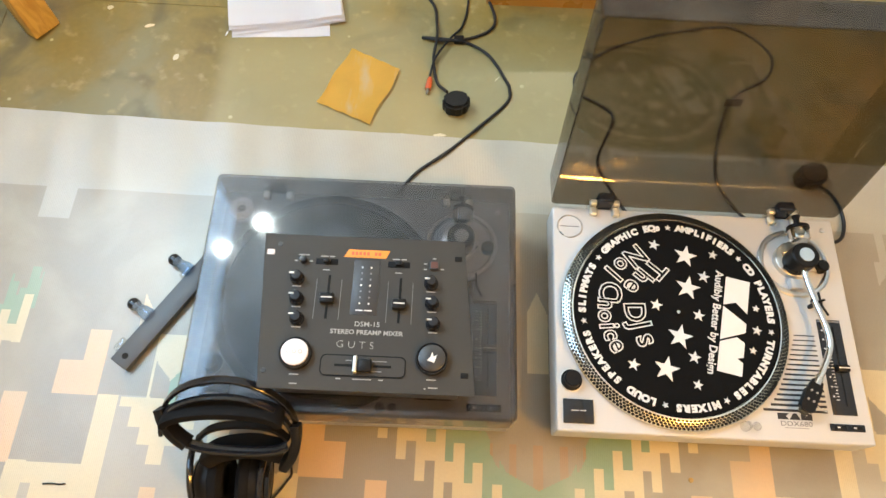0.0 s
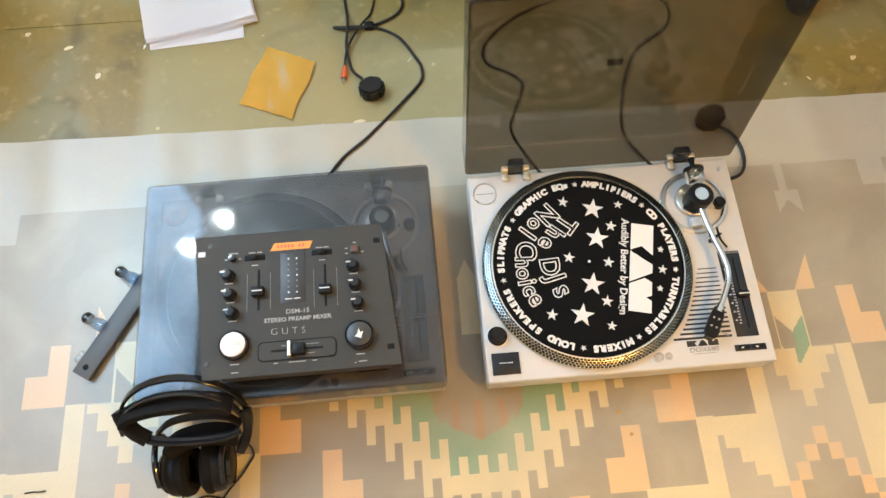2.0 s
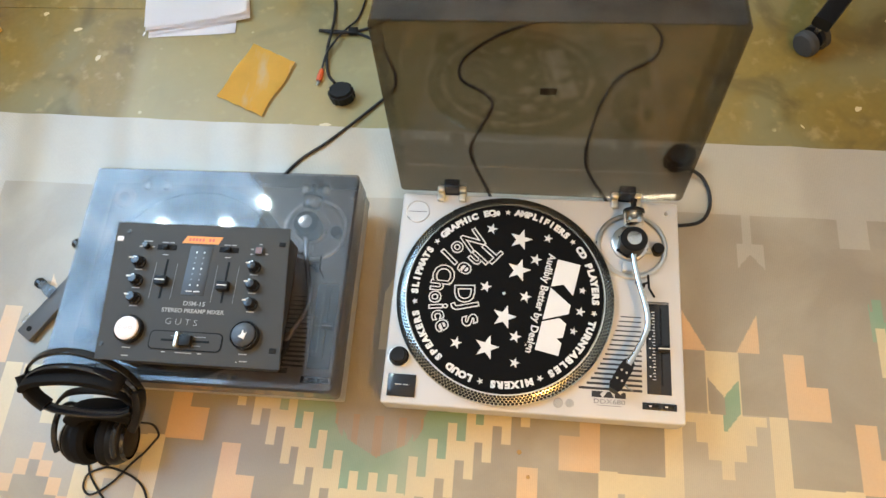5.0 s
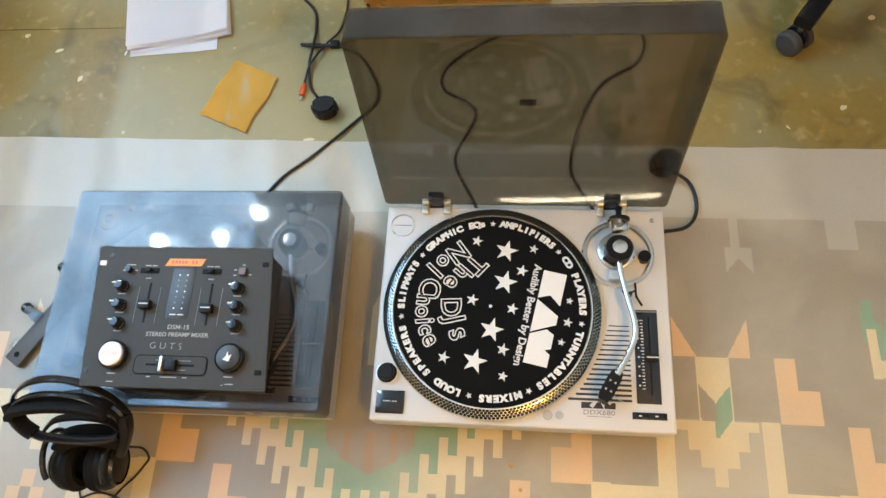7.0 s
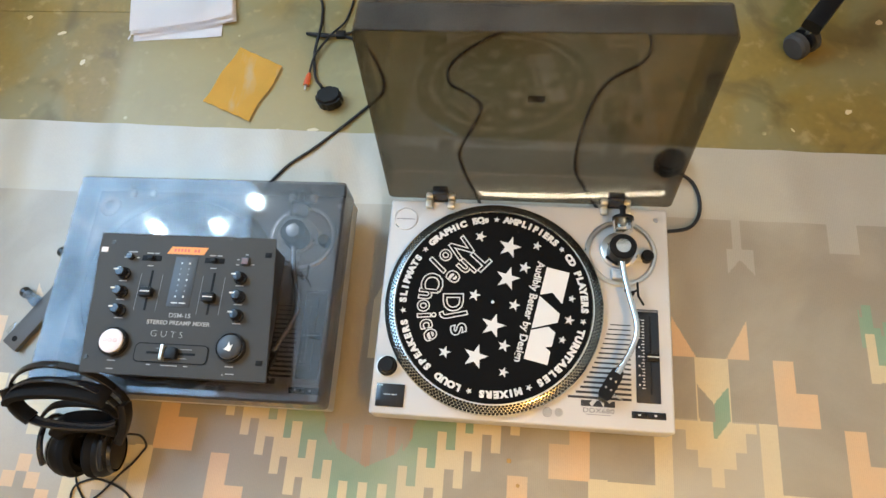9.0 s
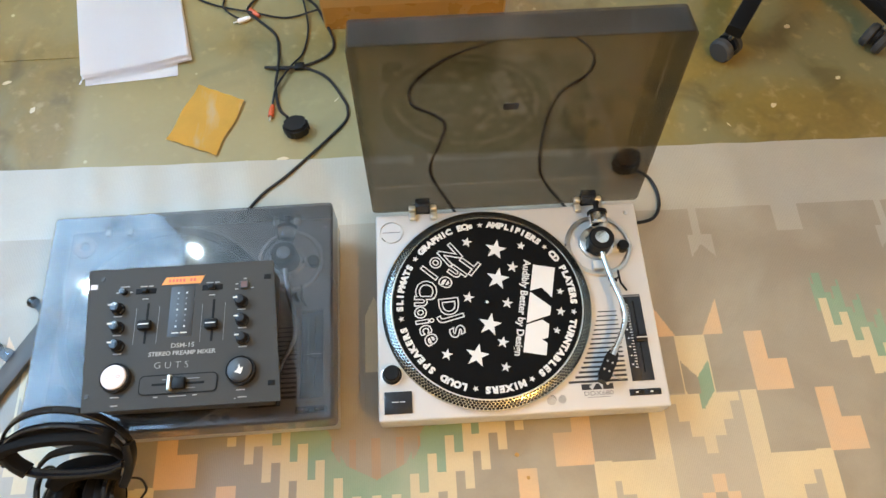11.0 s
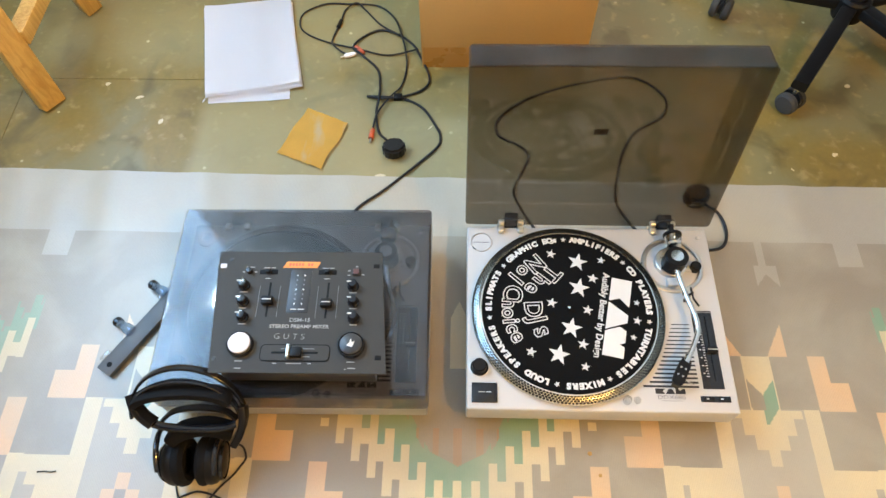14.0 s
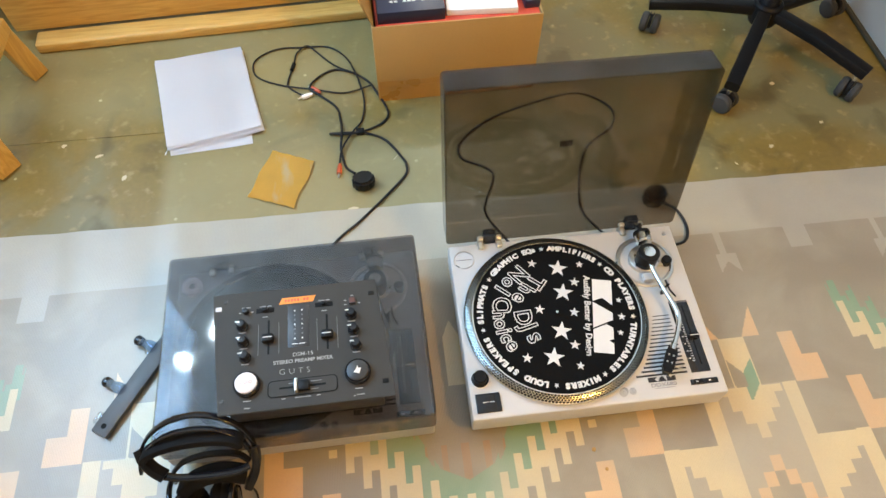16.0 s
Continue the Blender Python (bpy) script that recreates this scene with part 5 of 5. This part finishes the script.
def audio_cable():
    t = thing("audio_cable", "thin black audio cable with red and white plugs, coiled", "cable", (0, 0, 0))
    floor_cable(t, [(-0.213, 0.655), (-0.204, 0.700, 0.008), (-0.177, 0.752, 0.006), (-0.155, 0.787), (-0.145, 0.842), (-0.149, 0.891, 0.006), (-0.163, 0.952, 0.008), (-0.186, 1.017), (-0.229, 1.057), (-0.302, 1.063), (-0.361, 1.063), (-0.411, 1.032), (-0.419, 0.992), (-0.400, 0.959), (-0.345, 0.929), (-0.261, 0.900, 0.006), (-0.192, 0.886), (-0.121, 0.899, 0.008)], 0.0022)
    floor_cable(t, [(-0.275, 0.886), (-0.30, 0.893), (-0.326, 0.914, 0.006), (-0.331, 0.941), (-0.317, 1.001), (-0.309, 1.042), (-0.282, 1.062, 0.006), (-0.259, 1.043), (-0.216, 0.989), (-0.168, 0.946, 0.010)], 0.0022)
    part("ferrite", sweep([(-0.322, 0.978, 0.003), (-0.316, 1.002, 0.003)], 0.005, 10), BLACK, t)
    part("cable_clip", box(-0.170, -0.150, 0.744, 0.760, -0.002, 0.008, 0.002), BLACK, t)
    for (x, y, turn, mat, lab) in ((-0.213, 0.643, 84, RED_PLUG, "red phono plug"), (-0.284, 0.884, 20, PAPER, "white phono plug"), (-0.262, 0.902, -40, RED_PLUG, "red phono plug")):
        m = pose(x, y, 0.003, 0, 0, turn) @ Matrix.Rotation(radians(90), 4, "Y")
        plug = part("phono_plug", lathe([(0, -0.013), (0.0055, -0.013), (0.006, -0.004), (0.005, 0.010), (0.003, 0.015), (0, 0.015)], 16, m=m), mat, t, lab)
        part("plug_tip", lathe([(0, -0.024), (0.002, -0.023), (0.002, -0.013), (0.0045, -0.013), (0.0045, -0.0135)], 12, m=m), BRUSHED, plug)


def turntable_cables():
    t = thing("signal_cable", "black signal cable looping over the floor behind the open lid", "cable", (0, 0, 0))
    floor_cable(t, [(0.150, 0.36, 0.04), (0.138, 0.40, 0.006), (0.100, 0.478, 0.006), (0.110, 0.525), (0.134, 0.585), (0.115, 0.615), (0.069, 0.645), (0.074, 0.695), (0.150, 0.758), (0.275, 0.803), (0.385, 0.820), (0.452, 0.763), (0.441, 0.704), (0.378, 0.660), (0.345, 0.610), (0.322, 0.540, 0.004), (0.311, 0.465, 0.006), (0.340, 0.405, 0.006), (0.352, 0.36, 0.04)], 0.0029)
    p = thing("mains_lead", "black mains plug and lead behind the turntable", "cable", (0, 0, 0))
    mains_plug(p, 0.474, 0.474, 0.004, 25, 1.08)
    floor_cable(p, [(0.490, 0.458, 0.016), (0.515, 0.443, 0.008), (0.526, 0.412, 0.006), (0.522, 0.378, 0.008), (0.500, 0.350, 0.02), (0.455, 0.335, 0.035)], 0.0032)


def wall_bracket():
    t = thing("coat_rail", "grey metal rail with clear pegs lying on the rug", "rail", (-0.662, 0.078, 0.0012), 0)
    d = Vector((0.098, 0.160, 0)).normalized()
    turn = math.degrees(math.atan2(d.y, d.x))
    m = pose(0, 0, 0, 0, 0, turn)
    part("rail", box(0.0, 0.215, -0.0165, 0.0165, 0.0015, 0.013, 0.0020, m=m), STEEL_GREY, t, "flat grey rail")
    part("screw_hole", lathe([(0, 0.013), (0.0050, 0.013), (0.0050, 0.0134), (0, 0.0134)], 18, m=m @ Matrix.Translation((0.016, 0, 0))), DARK_DOT, t)
    for along in (0.085, 0.178):
        peg = m @ Matrix.Translation((along, 0.014, 0.012)) @ Matrix.Rotation(radians(-90), 4, "X")
        p = part("peg", lathe([(0, 0), (0.011, 0), (0.0105, 0.012), (0.007, 0.024), (0.0095, 0.03), (0, 0.03)], 20, m=peg), BLUE_TINT, t, "pale blue translucent peg")
        part("peg_tip", lathe([(0, 0.03), (0.0095, 0.03), (0.010, 0.038), (0.0075, 0.042), (0, 0.042)], 20, m=peg), BLACK_GLOSS, p, "black peg tip")
    for along in (0.024, 0.172):
        part("peg_mount", box(along - 0.010, along + 0.012, 0.0165, 0.028, 0.002, 0.010, 0.003, m=m), CLEAR, t, "clear plastic mount")


def rug_bits():
    for x, y, r in ((0.214, -0.049, 0.004), (0.229, -0.085, 0.0032)):
        c = lathe([(0, 0.001), (r, 0.001), (r * 0.9, r), (0, r * 1.3)], 8, (x, y, 0))
        tagged(part("crumb", c, CARDBOARD), "tiny dry crumb on the rug", "crumb", "crumbs on the rug")
    for x, y, sx, sy, turn in ((-0.766, 0.750, 0.012, 0.006, 20), (-0.700, 0.678, 0.010, 0.007, 60), (-0.852, 0.790, 0.009, 0.007, 10), (-0.613, 0.741, 0.002, 0.009, -15), (-0.256, 0.530, 0.006, 0.004, 0), (-0.188, 0.533, 0.015, 0.005, 3),
                               (-0.083, 0.667, 0.010, 0.0015, 50), (0.80, 0.60, 0.010, 0.007, 35), (0.95, 0.66, 0.008, 0.006, 15), (0.70, 0.56, 0.007, 0.002, -50), (0.88, 0.80, 0.009, 0.008, 0)):
        edge = [(0.75 * sx * (0.7 + 0.5 * random.random()) * math.cos(a), 0.75 * sy * (0.7 + 0.5 * random.random()) * math.sin(a)) for a in [2 * math.pi * k / 9 for k in range(9)]]
        chip = plate(edge, -0.0025, -0.0015)
        bmesh.ops.transform(chip, matrix=flat(x, y, 0, turn), verts=chip.verts)
        tagged(part("paint_chip", chip, PAPER if sx < 0.003 else RUG[2]), "small pale flake on the floor", "flake", "flakes on the floor")


paper_stack()
sandpaper()
cables_beside_box()
audio_cable()
turntable_cables()
wall_bracket()
rug_bits()


# ---- cardboard box ----
def cardboard_box():
    t = thing("cardboard_box", "open cardboard box with brown tape, holding cartons and papers", "box", (-0.108, 0.852, -0.0025), 0.8)
    w, d, h, k = 0.385, 0.27, 0.222, 0.004
    part("front_panel", box(0, w, 0, k, 0, h, 0.001), CARDBOARD, t)
    part("back_panel", box(0, w, d - k, d, 0, h, 0.001), CARDBOARD, t)
    part("side_panel", box(0, k, k, d - k, 0, h, 0.001), CARDBOARD, t)
    part("side_panel", box(w - k, w, k, d - k, 0, h, 0.001), CARDBOARD, t)
    part("bottom_panel", box(k, w - k, k, d - k, 0, k), CARDBOARD, t)
    part("flap", box(0, k, 0.004, d, 0, 0.12, 0.001, m=Matrix.Translation((0.001, 0, h)) @ Matrix.Rotation(radians(-20), 4, "Y")), CARDBOARD, t, "side flap standing up")
    part("tape", box(0.004, w - 0.004, -0.0008, -0.0003, 0.0, 0.062), TAPE, t, "strip of brown packing tape")
    part("tape", box(0.010, 0.16, -0.0014, -0.0010, 0.0, 0.045), TAPE, t)


def carton(name, label, at, size, mat, turn=0, tilt=0):
    t = tagged(part(name, box(-size[0] / 2, size[0] / 2, -size[1] / 2, size[1] / 2, 0, size[2], 0.0015), mat), label, "carton")
    t.location = at
    t.rotation_euler = (radians(tilt), 0, radians(turn))
    return t


cardboard_box()
carton("red_carton", "red cardboard carton inside the box", (0.085, 0.972, 0.0020), (0.37, 0.225, 0.2125), RED_CARD, 0.8)
navy = carton("dark_carton", "dark navy carton with illegible print in the box", (-0.020, 0.960, 0.2145), (0.150, 0.185, 0.030), NAVY_CARD, 1)
for k in range(9):
    if k not in (2, 6):
        bar = part("print_bar", box(-0.045 + k * 0.010, -0.038 + k * 0.010, -0.060, -0.054, 0.0300, 0.0303), PRINT, navy)
white = carton("folded_paper", "crumpled white paper lying in the box", (0.145, 0.960, 0.2145), (0.16, 0.17, 0.016), PAPER, -3)
carton("white_carton", "pale carton lying in the box", (0.252, 0.965, 0.2145), (0.035, 0.16, 0.02), NAVY_CARD, 3)


# ---- pine bench behind ----
def bench():
    t = thing("pine_bench", "varnished pine bench with plank front and square legs", "bench", (0, 0, -0.0025))
    part("low_rail", box(-0.968, -0.10, 1.118, 1.175, 0.001, 0.030, 0.007, 3, m=pose(0, 0, 0, 0, 0, 2.9) @ Matrix.Translation((0.055, 0.045, 0))), PINE, t, "rounded pine rail on the floor")
    part("front_board", box(-1.02, -0.08, 1.178, 1.20, 0.030, 0.32, 0.004, 2, m=pose(0, 0, 0, 0, 0, 2.9) @ Matrix.Translation((0.055, 0.045, 0))), PINE, t, "broad pine board")
    part("seat", box(-1.30, 0.0, 1.215, 1.60, 0.322, 0.350, 0.004, 2, m=pose(0, 0, 0, 0, 0, 2.9) @ Matrix.Translation((0.055, 0.045, 0))), PINE, t, "pine seat board")
    part("end_support", box(-0.16, -0.12, 1.21, 1.60, 0.001, 0.322, 0.004, m=pose(0, 0, 0, 0, 0, 2.9) @ Matrix.Translation((0.055, 0.045, 0))), PINE_Z, t)
    part("end_support", box(-1.20, -1.16, 1.21, 1.60, 0.001, 0.322, 0.004, m=pose(0, 0, 0, 0, 0, 2.9) @ Matrix.Translation((0.055, 0.045, 0))), PINE_Z, t)


def beam(a, b, wide, deep, turn=0.0):
    a, b = Vector(a), Vector(b)
    m = Matrix.Translation(a) @ (b - a).to_track_quat("Z", "Y").to_matrix().to_4x4() @ Matrix.Rotation(radians(turn), 4, "Z")
    return box(-wide / 2, wide / 2, -deep / 2, deep / 2, 0, (b - a).length, 0.003, 2, m=m)


def folding_stand():
    t = thing("folding_stand", "varnished pine folding stand with crossed legs", "stand", (0, 0, -0.0025))
    part("leg", beam((-0.966, 0.728, 0.0), (-1.032, 0.812, 0.40), 0.056, 0.036, 20), PINE_Z, t, "slanting pine leg")
    part("leg", beam((-0.966, 1.050, 0.0), (-1.02, 1.020, 0.40), 0.052, 0.044, 20), PINE_Z, t, "slanting pine leg")
    part("brace", beam((-0.974, 0.775, 0.155), (-0.972, 1.045, 0.155), 0.036, 0.036), PINE_Z, t, "thin pine brace")
    part("top_rail", beam((-1.06, 0.72, 0.40), (-1.06, 1.12, 0.40), 0.03, 0.05), PINE_Z, t)


bench()
folding_stand()


# ---- office chair ----
def office_chair():
    t = thing("office_chair", "black office chair on a five-armed castor base", "office chair", (0.879, 0.951, -0.0025))
    part("hub", lathe([(0, 0.075), (0.034, 0.075), (0.038, 0.085), (0.036, 0.125), (0.030, 0.13), (0, 0.13)], 28), BLACK, t)
    part("gas_column", lathe([(0, 0.13), (0.025, 0.13), (0.025, 0.30), (0.014, 0.30), (0.014, 0.42), (0, 0.42)], 24), BLACK_GLOSS, t)
    for k in range(5):
        a = radians(-53.4 + 72 * k)
        d = Vector((math.cos(a), math.sin(a), 0))
        arm = sweep([d * 0.02 + Vector((0, 0, 0.108)), d * 0.15 + Vector((0, 0, 0.104)), d * 0.285 + Vector((0, 0, 0.086))], 0.02, 12, flat=(0.027, 0.034), up=(0, 0, 1))
        part("base_arm", arm, BLACK, t, "black base arm")
        part("castor_stem", lathe([(0, 0.050), (0.006, 0.050), (0.006, 0.078), (0, 0.078)], 12, tuple(d * 0.268)), CHROME, t)
        swing = radians(40 + 67 * k)
        e = Vector((math.cos(swing), math.sin(swing), 0))
        axle = Vector((-e.y, e.x, 0)).to_track_quat("Z", "Y").to_matrix().to_4x4()
        c = part("castor", lathe([(0, -0.004), (0.022, -0.004), (0.022, 0.004), (0, 0.004)], 20, m=Matrix.Translation(d * 0.268 + Vector((0, 0, 0.034))) @ axle), BLACK, t, "black twin-wheel castor")
        for s in (-1, 1):
            part("wheel", lathe([(0, 0.006 * s), (0.022, 0.006 * s), (0.0255, 0.009 * s), (0.0255, 0.019 * s), (0.021, 0.024 * s), (0, 0.026 * s)], 26, m=Matrix.Translation(d * 0.268 + Vector((0, 0, 0.0255))) @ axle), WHEEL_GREY, c)
    part("mechanism", box(-0.08, 0.08, -0.11, 0.11, 0.42, 0.46, 0.008), BLACK, t)
    part("seat", box(-0.24, 0.24, -0.22, 0.24, 0.46, 0.54, 0.03, 4), RUBBER, t, "black padded seat")


office_chair()


# ---- lamps ----
def pendant_lamp(name, label, at, bulbs, bulb_radius, glow_mat):
    t = thing(name, label, "ceiling lamp", at)
    part("canopy", lathe([(0, high - at[2] - 0.03), (0.05, high - at[2] - 0.03), (0.055, high - at[2]), (0, high - at[2])], 28), BRUSHED, t)
    part("stem", lathe([(0, 0.06), (0.006, 0.06), (0.006, high - at[2] - 0.03), (0, high - at[2] - 0.03)], 14), BRUSHED, t)
    part("boss", lathe([(0, 0.05), (0.02, 0.05), (0.02, 0.07), (0, 0.07)], 20), BRUSHED, t)
    for x, y in bulbs:
        if (x, y) != (0, 0):
            part("arm", sweep([(0, 0, 0.06), (x, y, 0.06)], 0.005, 10), BRUSHED, t)
        part("socket", lathe([(0, 0.035), (0.014, 0.035), (0.016, 0.058), (0, 0.058)], 18, (x, y, 0)), BRUSHED, t)
        part("bulb", lathe([(0, -bulb_radius)] + [(bulb_radius * math.sin(radians(18 * k)), -bulb_radius * math.cos(radians(18 * k))) for k in range(1, 10)] + [(0.012, 0.036), (0, 0.036)], 24, (x, y, 0)), glow_mat, t, "glowing bulb")


pendant_lamp("pendant_lamp", "hanging lamp with three cool white bulbs", COOL_AT, ((0.18, 0.09), (0.03, -0.03), (-0.25, -0.05)), 0.0205, COOL_GLOW)
pendant_lamp("ceiling_lamp", "hanging lamp with one warm bulb", WARM_AT, ((0, 0),), 0.04, WARM_GLOW)


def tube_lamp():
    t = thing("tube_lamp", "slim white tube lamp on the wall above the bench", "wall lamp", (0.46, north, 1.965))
    # oversized plate, added out of view to keep wall glow out of lid reflections
    part("housing", box(-0.48, 0.48, -0.040, -0.001, -0.300, 0.130, 0.006, 3), STEEL_GREY, t, "added dark grey plate hiding the wall glow behind the tube")
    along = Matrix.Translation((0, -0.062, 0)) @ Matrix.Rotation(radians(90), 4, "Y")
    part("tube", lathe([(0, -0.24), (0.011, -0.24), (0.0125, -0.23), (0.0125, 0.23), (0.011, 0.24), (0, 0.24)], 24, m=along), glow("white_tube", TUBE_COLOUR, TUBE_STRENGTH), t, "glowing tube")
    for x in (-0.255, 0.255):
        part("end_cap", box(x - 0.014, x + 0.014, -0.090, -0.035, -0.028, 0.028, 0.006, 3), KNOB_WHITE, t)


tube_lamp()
